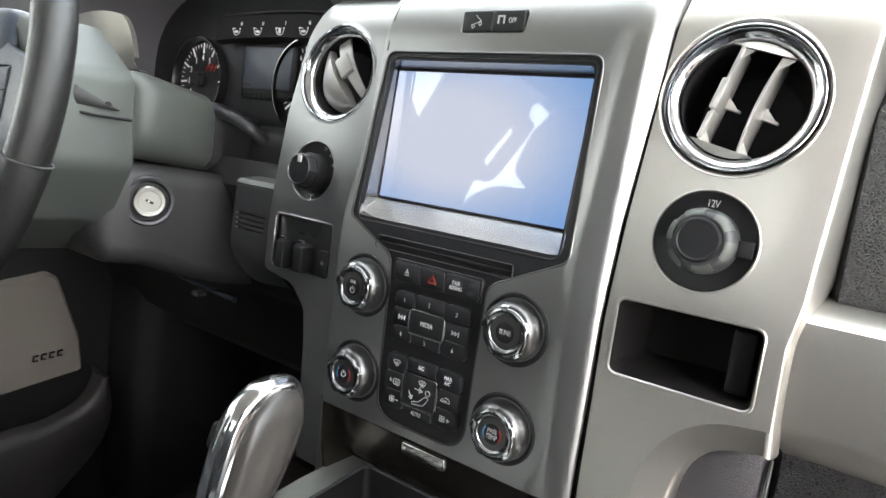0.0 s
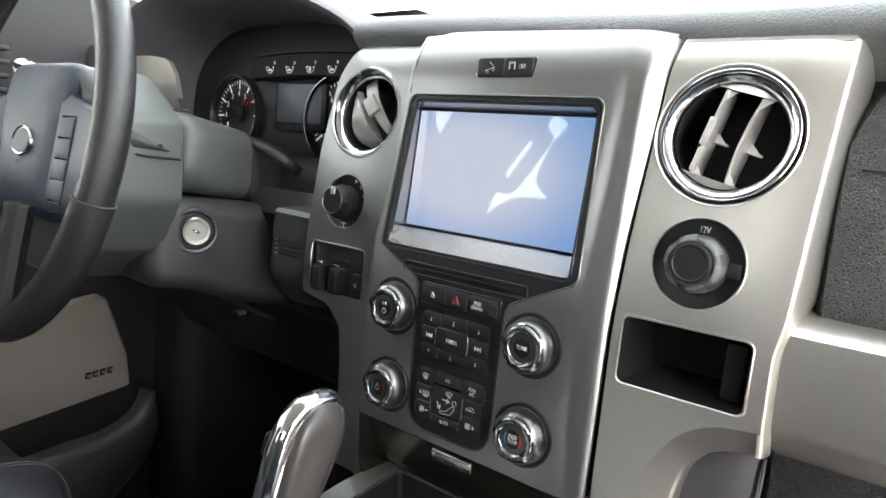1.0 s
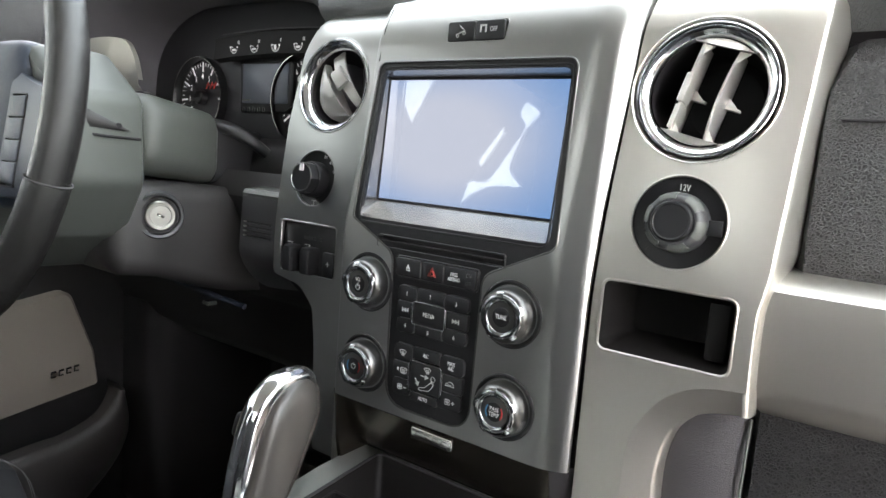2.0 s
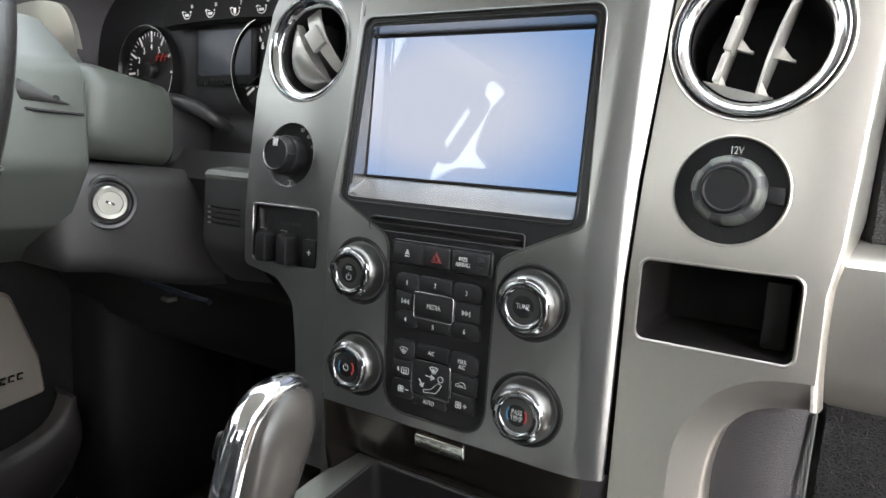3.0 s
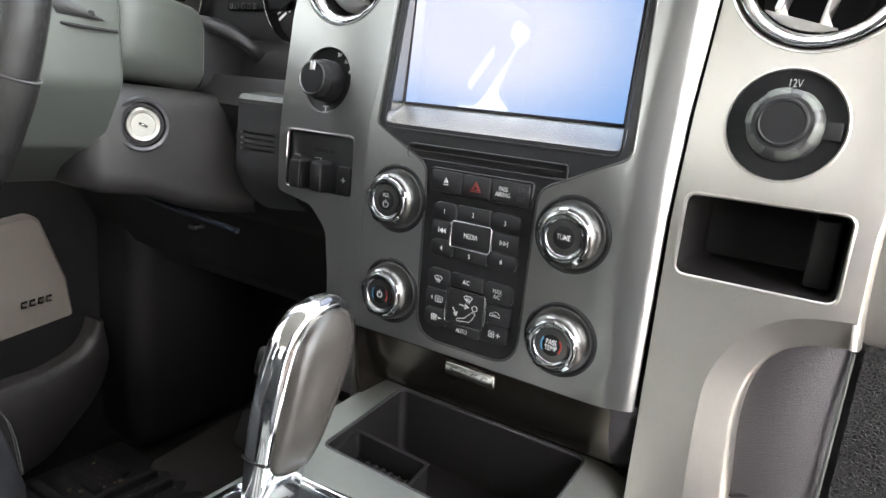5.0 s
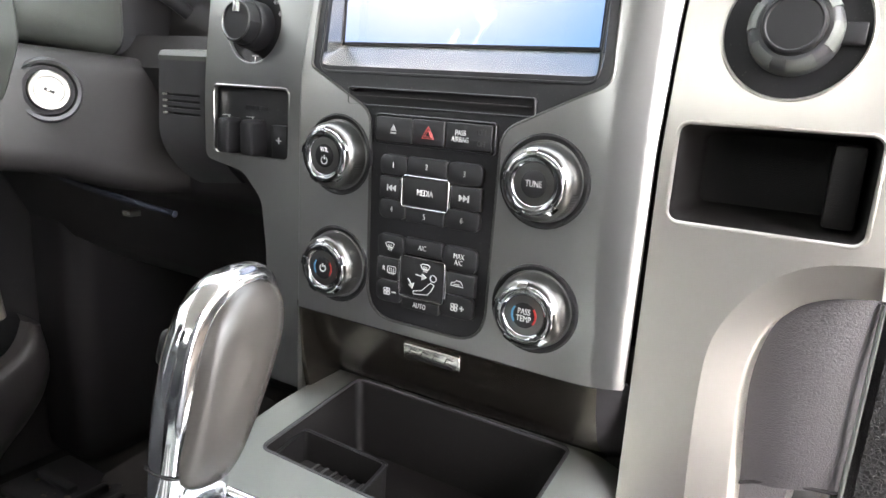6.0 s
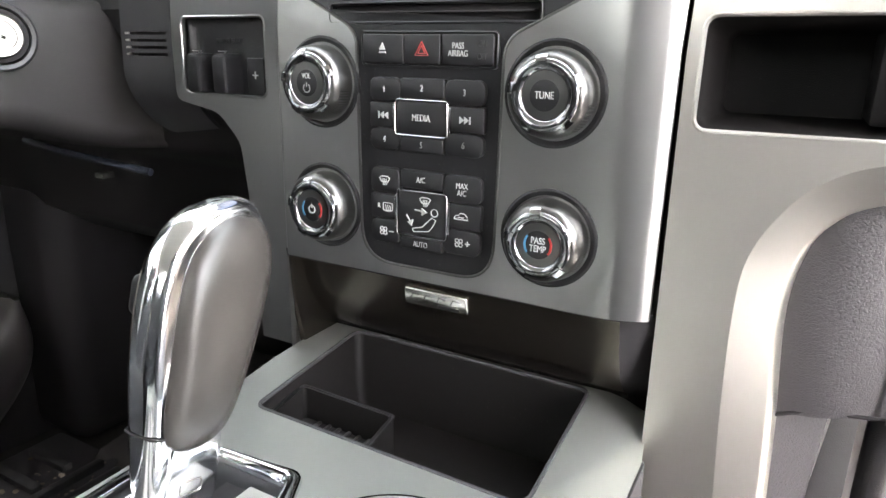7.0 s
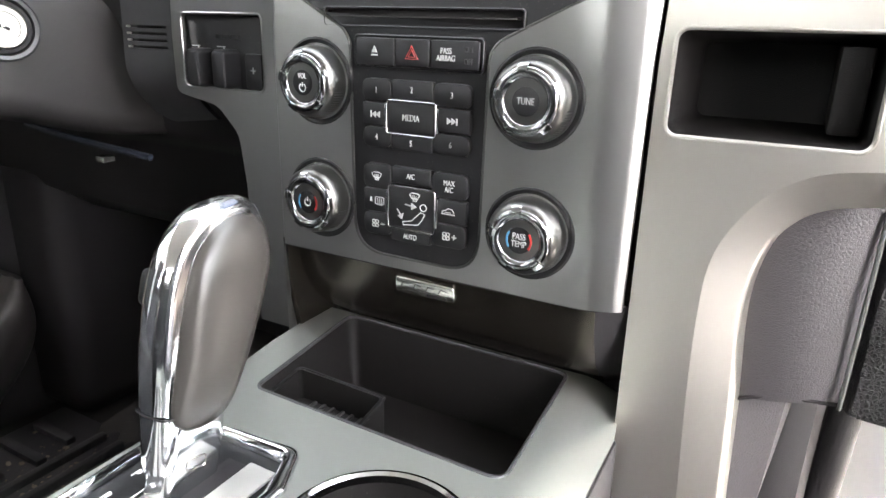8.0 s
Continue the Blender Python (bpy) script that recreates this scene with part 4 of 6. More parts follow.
ARCH_IN = [(0.196, -0.274), (0.194, -0.225), (0.1915, -0.171), (0.188, -0.118), (0.1935, -0.086), (0.2035, -0.0715), (0.214, -0.0650), (0.226, -0.0620), (0.240, -0.0605)]


def side_panel():
    p_ob = p = thing("trim_panel", "satin silver dashboard trim panel with round vent and cubby", "trim panel")
    out = [(0.1408, 0.217), (0.1372, 0.196), (0.1307, 0.066), (0.1291, 0.0), (0.1300, -0.2), (0.135, -0.275), (0.144, -0.284)]
    curve = [(q.x, q.z) for q in smooth([(x, 0, z) for x, z in ARCH_OUT], 4)]
    out = out + curve + [(0.2350, 0.010), (0.2390, 0.037), (0.2425, 0.114), (0.2470, 0.200), (0.2465, 0.214)]
    cubby = rr(0.089, 0.051, 0.006, 0.180, -0.0075)
    part("panel", plate(out, [circle(VENT_R, 0.0486, 48), circle(SOCKET, 0.0312, 40), cubby], right_y, 0.005, 0.0065), SATIN, p, "", 35, right_y)
    for pts, r in ((circle(SOCKET, 0.0314, 40), 0.0010), (cubby, 0.0012)):
        bm = bmesh.new()
        sweep(bm, ring_xz(pts, lambda x, z: right_y(x, z) + 0.0006), r, 8, True)
        part("lip", bm, SATIN, p, "satin silver rolled edge")
    bm = bmesh.new()
    rings = []
    for r, d in ((0.0488, -0.0002), (0.0482, -0.0005), (0.0472, 0.0004), (0.0461, 0.0020), (0.0456, 0.004)):
        rings.append([(x, right_y(x, z) + d, z) for x, z in circle(VENT_R, r, 56)])
    loft(bm, rings, False, False)
    part("vent_bevel", bm, SATIN, p, "satin silver bevelled vent surround", 60)
    # rolled arch over the knee space
    a, b = smooth([(x, 0, z) for x, z in ARCH_OUT], 4), smooth([(x, 0, z) for x, z in ARCH_IN], 4)
    bm = bmesh.new()
    rings = []
    for s in np.linspace(0, 1, 14):
        fall = 0.0110 * s + 0.016 * max(0, s - 0.86) / 0.14
        rings.append([(u.x * (1 - s) + w.x * s, right_y(u.x, u.z) + fall, u.z * (1 - s) + w.z * s) for u, w in zip(a, b)])
    loft(bm, rings, closed=False)
    part("arch", bm, SATIN, p, "rolled satin silver arch", 60)
    # cheek that turns forward to the dash, with a crisp ridge that runs on down to the arch
    bm = bmesh.new()
    rings = []
    ridge = smooth([(0.2465, 0, 0.215), (0.2468, 0, 0.20), (0.2423, 0, 0.114), (0.2388, 0, 0.037), (0.2348, 0, 0.010), (0.2352, 0, -0.030), (0.2372, 0, -0.056)], 5)
    for q in ridge:
        y = right_y(q.x, q.z)
        k = step01((q.z - 0.020) / 0.03)
        rings.append([(q.x - 0.002, y + 0.0001, q.z), (q.x + 0.0008, y + 0.0004, q.z), (q.x + 0.0026, y + 0.0025, q.z), (q.x + 0.004 + 0.004 * k, y + 0.010 + 0.012 * k, q.z), (q.x + 0.004 + 0.006 * k, y + 0.016 + 0.03 * k, q.z)])
    loft(bm, rings, closed=False)
    part("cheek", bm, SATIN, p_ob, "", 60)
    bm = bmesh.new()
    rings = []
    for x in np.linspace(0.141, 0.258, 10):
        y = right_y(min(x, 0.24), 0.214)
        o = max(0, x - 0.2465) * 2
        rings.append([(x, y + q + o, 0.2145 + w) for q, w in ((0.0, -0.001), (0.0008, 0.0016), (0.003, 0.0032), (0.007, 0.0042), (0.035, 0.0050), (0.035, 0.0), (0.005, -0.002))])
    loft(bm, rings)
    part("top_edge", bm, SATIN, p)
    vent(p, VENT_R, 0.0455, lambda z: right_y(0.18, z), turn=14)
    # power socket
    so = new("power_socket")
    so.parent = p
    so.matrix_basis = pose(SOCKET[0], right_y(*SOCKET), SOCKET[1], -5)
    bm = bmesh.new()
    lathe(bm, [(0.0314, 0.001), (0.0311, 0.0030), (0.0300, 0.0036), (0.001, 0.0040)], n=40, first=False)
    part("socket_plate", bm, BLACK, so, "black round socket plate")
    bm = bmesh.new()
    lathe(bm, [(0.0202, 0.004), (0.0198, -0.004), (0.0186, -0.0105), (0.0174, -0.0130), (0.0150, -0.0138), (0.0134, -0.0135)], n=60, first=False, last=False)
    collar = part("collar", bm, WING, so, "notched grey collar", 50)
    for j in range(6):
        bm = bmesh.new()
        rings = []
        for a in np.linspace(28 + 60 * j, 66 + 60 * j, 9):
            c, q = math.cos(radians(a)), math.sin(radians(a))
            rings.append([(r * c, y, r * q) for r, y in ((0.0150, -0.0130), (0.0152, -0.0146), (0.0172, -0.0140), (0.0194, -0.0108), (0.0200, -0.0060), (0.0190, -0.0060))])
        loft(bm, rings)
        part("collar_tab", bm, SHROUD, collar, "", 40)
    bm = bmesh.new()
    lathe(bm, [(0.0136, -0.006), (0.0134, -0.0160), (0.0126, -0.0172), (0.0116, -0.0175), (0.0110, -0.0170), (0.001, -0.0170)], n=40)
    part("cap", bm, RUBBER, so, "black rubber socket cap")
    bm = bmesh.new()
    block(bm, (0.013, -0.001, -0.0060), (0.0285, 0.003, 0.0040), 0.0008)
    part("pull_tab", bm, RUBBER, so)
    lettering("print", "12V", 0.0068, pose(0.0005, 0.0032, 0.0235), WHITE, so)
    # cubby box
    bm = bmesh.new()
    rings = [ring_xz(rr(0.0885, 0.0505, 0.006, 0.180, -0.0075), lambda x, z: right_y(x, z) + 0.001), ring_xz(rr(0.085, 0.047, 0.006, 0.180, -0.0075), 0.022),
             ring_xz(rr(0.082, 0.044, 0.006, 0.180, -0.0085), 0.075), ring_xz(rr(0.078, 0.040, 0.005, 0.180, -0.0085), 0.08)]
    loft(bm, rings, False, True)
    cub = part("cubby", bm, BIN, p, "deep black storage cubby")
    bm = bmesh.new()
    block(bm, (0.205, 0.030, -0.028), (0.219, 0.078, 0.012), 0.002)
    part("divider", bm, BIN, cub)
    # added black block behind the leg, stops light leaking onto the scooped panel
    bm = bmesh.new()
    block(bm, (0.1302, 0.018, -0.285), (0.1335, 0.110, -0.120), 0.0008)
    part("light_stop", bm, MATTE, p, "black block added behind the leg to stop light")
    # bottom foot of the leg
    bm = bmesh.new()
    loft(bm, [[(x, right_y(x, -0.28) + 0.001, z) for x, z in ((0.1355, -0.277), (0.1445, -0.286), (0.170, -0.285), (0.196, -0.276))],
              [(x, 0.022, z) for x, z in ((0.137, -0.32), (0.146, -0.33), (0.172, -0.33), (0.198, -0.32))]], closed=False)
    part("foot", bm, SATIN, p)


side_panel()


def dash_band():
    """The silver strip across the passenger side and the vinyl pads above and below it."""
    band = thing("dash_strip", "satin silver strip across the passenger dashboard", "dash strip")
    bm = bmesh.new()
    prof = [(0.075, 0.0385), (0.050, 0.0370), (0.034, 0.0300), (0.0295, 0.0255), (0.0290, 0.020), (0.030, -0.036), (0.0325, -0.043), (0.040, -0.0505), (0.045, -0.060), (0.060, -0.0605)]
    loft(bm, [[(x, y + 0.10 * max(0, x - 0.40) ** 2, z) for y, z in prof] for x in np.linspace(0.2385, 0.80, 24)], closed=False)
    part("strip", bm, SATIN, band)
    bm = bmesh.new()
    rings = []
    for x in np.concatenate([[0.2445, 0.2455, 0.248], np.linspace(0.253, 0.80, 30)]):
        e = step01((x - 0.2445) / 0.012)
        prof = smooth([(0, 0.058, 0.030), (0, 0.049, 0.045), (0, 0.046, 0.10), (0, 0.052, 0.150), (0, 0.066, 0.178), (0, 0.090, 0.190), (0, 0.12, 0.192)], 3)
        rings.append([(x + 0.013 * max(0, (p.z - 0.15) / 0.04) * (1 - step01((x - 0.25) / 0.05)), p.y + 0.02 * (1 - e), p.z) for p in prof])
    loft(bm, rings, closed=False)
    pad_ob = solid("glovebox_door", bm, GRAIN, "charcoal grained vinyl upper glovebox door", "glovebox")
    bm = bmesh.new()
    sweep(bm, [(0.262, 0.0490, 0.134), (0.30, 0.0482, 0.1335), (0.40, 0.0482, 0.1325)], 0.0009, 6)
    part("crease", bm, VOID, pad_ob)
    bm = bmesh.new()
    rows = []
    for s in np.linspace(0, 1, 10):
        z = -0.176 + 0.128 * s
        xs = 0.183 if z < -0.1 else 0.183 + 0.02 * ((z + 0.1) / 0.05) ** 2
        rows.append([(x, 0.040 - 0.006 * math.sin(math.pi * (x - xs) / max(0.01, 0.238 - xs)) + 0.02 * max(0, 0.3 - s) ** 2, z + 0.010 * (x - 0.19) / 0.05 * (1 - s)) for x in np.linspace(xs, 0.2375, 10)])
    loft(bm, rows, closed=False)
    solid("knee_pad", bm, KNEE, "grey-brown grained vinyl knee pad", "knee pad")
    bm = bmesh.new()
    rows = []
    for s in np.linspace(0, 1, 10):
        z = -0.170 + 0.115 * s
        rows.append([(x, 0.036 + 0.008 * max(0, 1 - (x - 0.2395) / 0.004) + 0.10 * max(0, x - 0.40) ** 2, z - 0.05 * max(0, x - 0.24) * (1 - s)) for x in np.concatenate([[0.2395, 0.241, 0.2435], np.linspace(0.25, 0.8, 16)])])
    loft(bm, rows, closed=False)
    bmesh.ops.solidify(bm, geom=bm.faces[:], thickness=-0.006)
    solid("lower_glovebox", bm, GRAIN, "charcoal grained vinyl lower glovebox door", "glovebox")
    bm = bmesh.new()
    sweep(bm, [(0.2385, 0.0375, -0.062), (0.2382, 0.0345, -0.11), (0.2380, 0.0365, -0.168)], 0.0011, 6)
    solid("trim", bm, SHROUD, "thin grey seam strip between the pads", kind="structure")
    # underside: side of the console hump, and black stand-ins for dark shapes there
    bm = bmesh.new()
    rows = [[(0.190, 0.040, -0.172), (0.215, 0.046, -0.166), (0.222, 0.080, -0.166)], [(0.192, 0.040, -0.24), (0.211, 0.050, -0.24), (0.216, 0.09, -0.24)],
            [(0.195, 0.042, -0.35), (0.204, 0.056, -0.35), (0.206, 0.10, -0.35)]]
    loft(bm, rows, closed=False)
    solid("kick_panel", bm, KNEE, "grey vinyl side panel below the knee pad", "kick panel")
    bm = bmesh.new()
    sweep(bm, smooth([(0.1895, 0.0385, -0.1775), (0.200, 0.0375, -0.1725), (0.212, 0.0375, -0.1690), (0.2375, 0.0385, -0.1665)], 4), 0.0012, 6)
    solid("trim", bm, VOID, "dark seam under the knee pad", kind="structure")
    # added white sheet in place of the glaring outdoors beyond the footwell
    bm = bmesh.new()
    rows = [[(x, y + 0.01 * math.sin(9 * x), z) for y, z in ((0.10, -0.612), (0.26, -0.600), (0.34, -0.55), (0.36, -0.42), (0.40, -0.18))] for x in np.linspace(0.286, 0.80, 14)]
    loft(bm, rows, closed=False)
    bmesh.ops.solidify(bm, geom=bm.faces[:], thickness=0.001)
    solid("outside_sheet", bm, OUTSIDE_WHITE, "white sheet standing in for the bright outdoors past the footwell", "floor paper")
    bm = bmesh.new()
    block(bm, (0.19, 0.09, -0.62), (0.240, 0.60, -0.16), 0.02)
    solid("dark_block", bm, MATTE, "black block standing in for a dark carpeted shape under the dash", "heater box")
    bm = bmesh.new()
    sweep(bm, smooth([(0.255, 0.13, -0.12), (0.252, 0.125, -0.24), (0.248, 0.13, -0.33), (0.244, 0.15, -0.45)], 5), 0.010, 12)
    solid("dark_tube", bm, MATTE, "black tube added in the dark gap under the glovebox", "hose")


dash_band()


def dash_top():
    bm = bmesh.new()
    rings = []
    for x in np.concatenate([np.linspace(-0.205, 0.86, 46)]):
        d = 0.012 * step01((x + 0.2) / 0.4) - 0.004 * step01((x - 0.1) / 0.4)
        prof = smooth([(0, 0.090, 0.205), (0, 0.062, 0.2235), (0, 0.0545, 0.2335), (0, 0.056, 0.2435), (0, 0.066, 0.2520), (0, 0.085, 0.2560), (0, 0.20, 0.262), (0, 0.45, 0.262), (0, 0.70, 0.235)], 4)
        rings.append([(x, p.y, p.z - d) for p in prof])
    loft(bm, rings, closed=False)
    solid("dashboard_pad", bm, TOPPAD, "dark grained vinyl dashboard top pad", "dash pad")
    bm = bmesh.new()
    rings = []
    for x in np.linspace(-0.9, -0.215, 16):
        rings.append([(x, 0.16, 0.285), (x, 0.24, 0.29), (x, 0.45, 0.275), (x, 0.70, 0.235)])
    loft(bm, rings, closed=False)
    solid("dashboard_pad", bm, HOOD, "dark vinyl dashboard top behind the gauges", "dash pad")
    # carcass that closes the dash behind panels
    bm = bmesh.new()
    block(bm, (-0.22, 0.10, -0.14), (0.86, 0.6, 0.2), 0.01)
    solid("dash_carcass", bm, VOID, "black plastic dashboard carcass", "dashboard")
    # black strip in place of the shaded gap under the pad
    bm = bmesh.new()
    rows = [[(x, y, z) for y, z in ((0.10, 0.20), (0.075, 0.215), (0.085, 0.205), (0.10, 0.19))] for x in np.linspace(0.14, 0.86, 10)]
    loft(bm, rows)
    solid("dash_shade_strip", bm, VOID, "black strip standing in for the shade under the dash pad", "dash strip")


dash_top()


# ---- instrument cluster ----
def cluster():
    c = thing("instrument_cluster", "black instrument cluster with white-lettered gauges under a hood", "instrument cluster", pose(0.006, -0.012, 0))
    bm = bmesh.new()
    pts = [(-0.200, 0.10), (-0.200, 0.19), (-0.225, 0.238), (-0.275, 0.268), (-0.335, 0.283), (-0.44, 0.292), (-0.55, 0.284), (-0.625, 0.255), (-0.668, 0.20), (-0.675, 0.10)]
    path = smooth([(x, 0, z) for x, z in pts], 4)
    cx, cz = -0.44, 0.15
    rings = []
    for k, y, s in ((0, 0.30, 1.05), (1, 0.10, 1.045), (2, 0.035, 1.03), (3, 0.028, 1.005), (4, 0.034, 0.985), (5, 0.09, 0.95), (6, 0.165, 0.90)):
        rings.append([(cx + (p.x - cx) * s, y + (0.055 * step01((p.x + 0.30) / 0.09) if y < 0.1 else 0), cz + (p.z - cz) * s + (0.004 if k in (2, 3) else 0)) for p in path])
    loft(bm, rings, closed=False)
    part("hood", bm, HOOD, c, "matte black instrument hood", 60)
    bm = bmesh.new()
    pad(bm, 0.50, 0.22, 0.03, -0.44, 0.165, 0.19, 0.158, 0.003)
    part("face", bm, FACE, c, "black gauge face")
    # carrier of the four small gauges
    bm = bmesh.new()
    rows = [[(x, y, z + 0.006 * (1 - ((x + 0.37) / 0.13) ** 2)) for x in np.linspace(-0.485, -0.255, 12)] for y, z in ((0.150, 0.196), (0.140, 0.199), (0.142, 0.226), (0.150, 0.230))]
    loft(bm, rows, closed=False)
    band = part("upper_band", bm, VOID, c)
    bm = bmesh.new()
    sweep(bm, [(x, 0.1405, 0.2290 + 0.006 * (1 - ((x + 0.37) / 0.13) ** 2)) for x in np.linspace(-0.470, -0.255, 14)], 0.0007, 6)
    part("rim_line", bm, WING, band, "thin grey rim")
    for i in range(4):
        x, z = -0.441 + 0.0405 * i, 0.2110
        bm = arc_bar(0.0064, 0.0072, 190, 350, 0.1385, x, z + 0.003, 12)
        for a in (190, 350):
            block(bm, (x + 0.0070 * math.cos(radians(a)) - 0.0007, 0.1380, z + 0.0025), (x + 0.0070 * math.cos(radians(a)) + 0.0007, 0.1388, z + 0.0045))
        if i == 2:
            block(bm, (x - 0.0022, 0.138, z - 0.002), (x + 0.0012, 0.1388, z + 0.004))
        else:
            block(bm, (x - 0.0032, 0.138, z - 0.001), (x + 0.0032, 0.1388, z + 0.0015))
        g = part("small_gauge", bm, GAUGE_PRINT, c, "small gauge with white scale")
        lettering("print", "HHFH"[i], 0.0066, pose(x + 0.0100, 0.138, z + 0.009), GAUGE_PRINT, g)
        bm = bmesh.new()
        sweep(bm, [(x, 0.1375, z + 0.003), (x - 0.005, 0.1375, z + 0.0045)], 0.0004, 5)
        part("needle", bm, GAUGE_PRINT, g)
    for gx, gz, first in ((-0.532, 0.152, True), (-0.320, 0.152, False)):
        bm = bmesh.new()
        lathe(bm, [(0.0555, 0.158), (0.0560, 0.150), (0.0545, 0.146), (0.0525, 0.149), (0.0515, 0.157)], gx, gz, 56, first=False, last=False)
        g = part("gauge_ring", bm, BLACK, c, "gloss black gauge ring")
        part("bright_arc", arc_bar(0.0532, 0.0542, 15, 225, 0.1455, gx, gz, 40), DULL_CHROME, g, "thin bright arc")
        part("bright_arc", arc_bar(0.0532, 0.0542, 250, 352, 0.1455, gx, gz, 30), DULL_CHROME, g, "thin bright arc")
        bm = bmesh.new()
        for k in range(8):
            a = radians(215 - k * 31)
            for w, r0, r1 in ((0.0012, 0.0355, 0.0485),):
                d, s = Vector((math.cos(a), 0, math.sin(a))), Vector((-math.sin(a), 0, math.cos(a)))
                o = Vector((gx, 0.1565, gz))
                loft(bm, [[o + d * r0 + s * w, o + d * r1 + s * w, o + d * r1 - s * w, o + d * r0 - s * w], [q + Vector((0, 0.0006, 0)) for q in (o + d * r0 + s * w, o + d * r1 + s * w, o + d * r1 - s * w, o + d * r0 - s * w)]])
        part("tick", bm, GAUGE_PRINT, g, "white scale ticks")
        bm = bmesh.new()
        for k in range(29):
            a = radians(215 - k * 217 / 28)
            d, s = Vector((math.cos(a), 0, math.sin(a))), Vector((-math.sin(a), 0, math.cos(a)))
            o = Vector((gx, 0.1565, gz))
            ring = (o + d * 0.0430 + s * 0.0004, o + d * 0.0475 + s * 0.0004, o + d * 0.0475 - s * 0.0004, o + d * 0.0430 - s * 0.0004)
            loft(bm, [ring, [q + Vector((0, 0.0005, 0)) for q in ring]])
        part("fine_tick", bm, GAUGE_PRINT, g, "fine white scale ticks")
        for k in range(6):
            a = radians(215 - k * 31)
            lettering("print", str(k if first else k * 2), 0.0115, pose(gx + 0.029 * math.cos(a), 0.1562, gz + 0.029 * math.sin(a)), GAUGE_PRINT, g)
        bm = bmesh.new()
        lathe(bm, [(0.010, 0.158), (0.0098, 0.150), (0.008, 0.148), (0.001, 0.148)], gx, gz, 24)
        sweep(bm, [(gx, 0.150, gz), (gx - 0.036, 0.150, gz - 0.020)], [0.0016, 0.0007], 6)
        part("needle", bm, MATTE, g, "black needle and hub")
        if first:
            bm = bmesh.new()
            for k, dx in enumerate((0.0, 0.009, 0.017)):
                sweep(bm, [(gx + 0.008 + dx, 0.1565, gz + 0.012), (gx + 0.013 + dx, 0.1565, gz + 0.021)], 0.0011, 4)
                sweep(bm, [(gx + 0.008 + dx, 0.1565, gz + 0.017), (gx + 0.015 + dx, 0.1565, gz + 0.018)], 0.0009, 4)
            part("red_mark", bm, RED, g, "red painted strokes")
    bm = bmesh.new()
    pad(bm, 0.100, 0.064, 0.004, -0.391, 0.165, 0.157, 0.1505, 0.002)
    d = part("display_frame", bm, BLACK, c, "gloss black display frame")
    bm = bmesh.new()
    pad(bm, 0.088, 0.050, 0.002, -0.391, 0.170, 0.152, 0.1495, 0.0005)
    part("display", bm, material("unlit_display_glass", (0.085, 0.095, 0.12), 0.35, vary=0.05), d, "unlit grey display")
    bm = bmesh.new()
    for k in range(5):
        frame_ring(bm, 0.005, 0.006, 0.001, 0.0006, -0.432 + k * 0.0100, 0.1370, 0.1505, 0.1498)
    block(bm, (-0.434, 0.1486, 0.1478), (-0.418, 0.1492, 0.1505))
    part("gear_print", bm, SHROUD, d, "faint grey gear letters")
    # sill below the gauges
    bm = bmesh.new()
    rings = []
    for x in np.linspace(-0.66, -0.225, 14):
        rings.append([(x, 0.165, 0.105), (x, 0.152, 0.098), (x, 0.142, 0.085), (x, 0.135, 0.05), (x, 0.132, 0.0)])
    loft(bm, rings, closed=False)
    part("sill", bm, MATTE, c, "black sill below the gauges")
    bm = bmesh.new()
    brow = smooth([(-0.490, 0.118, 0.114), (-0.450, 0.106, 0.1135), (-0.410, 0.099, 0.1115), (-0.378, 0.098, 0.106), (-0.358, 0.106, 0.096), (-0.350, 0.124, 0.082)], 5)
    sweep(bm, brow, [0.010 - 0.003 * (i / (len(brow) - 1)) for i in range(len(brow))], 12, squash=0.8)
    part("tray_lip", bm, WING, c, "rounded dark grey lip beside the column", 60)
    # silver sweep beside the cluster
    bm = bmesh.new()
    hi = smooth([(-0.490, 0.038, 0.160), (-0.496, 0.034, 0.190), (-0.522, 0.033, 0.209), (-0.62, 0.042, 0.214), (-0.80, 0.08, 0.205)], 6)
    lo = smooth([(-0.500, 0.052, 0.146), (-0.510, 0.050, 0.148), (-0.535, 0.050, 0.148), (-0.62, 0.056, 0.138), (-0.80, 0.09, 0.115)], 6)
    loft(bm, [[p + Vector((0, 0.006, 0)) for p in hi], hi, [p * 0.5 + q * 0.5 - Vector((0, 0.004, 0)) for p, q in zip(hi, lo)], lo, [q + Vector((0, 0.01, 0)) for q in lo]], closed=False)
    part("silver_sweep", bm, SATIN, c, "satin silver curved trim")


cluster()


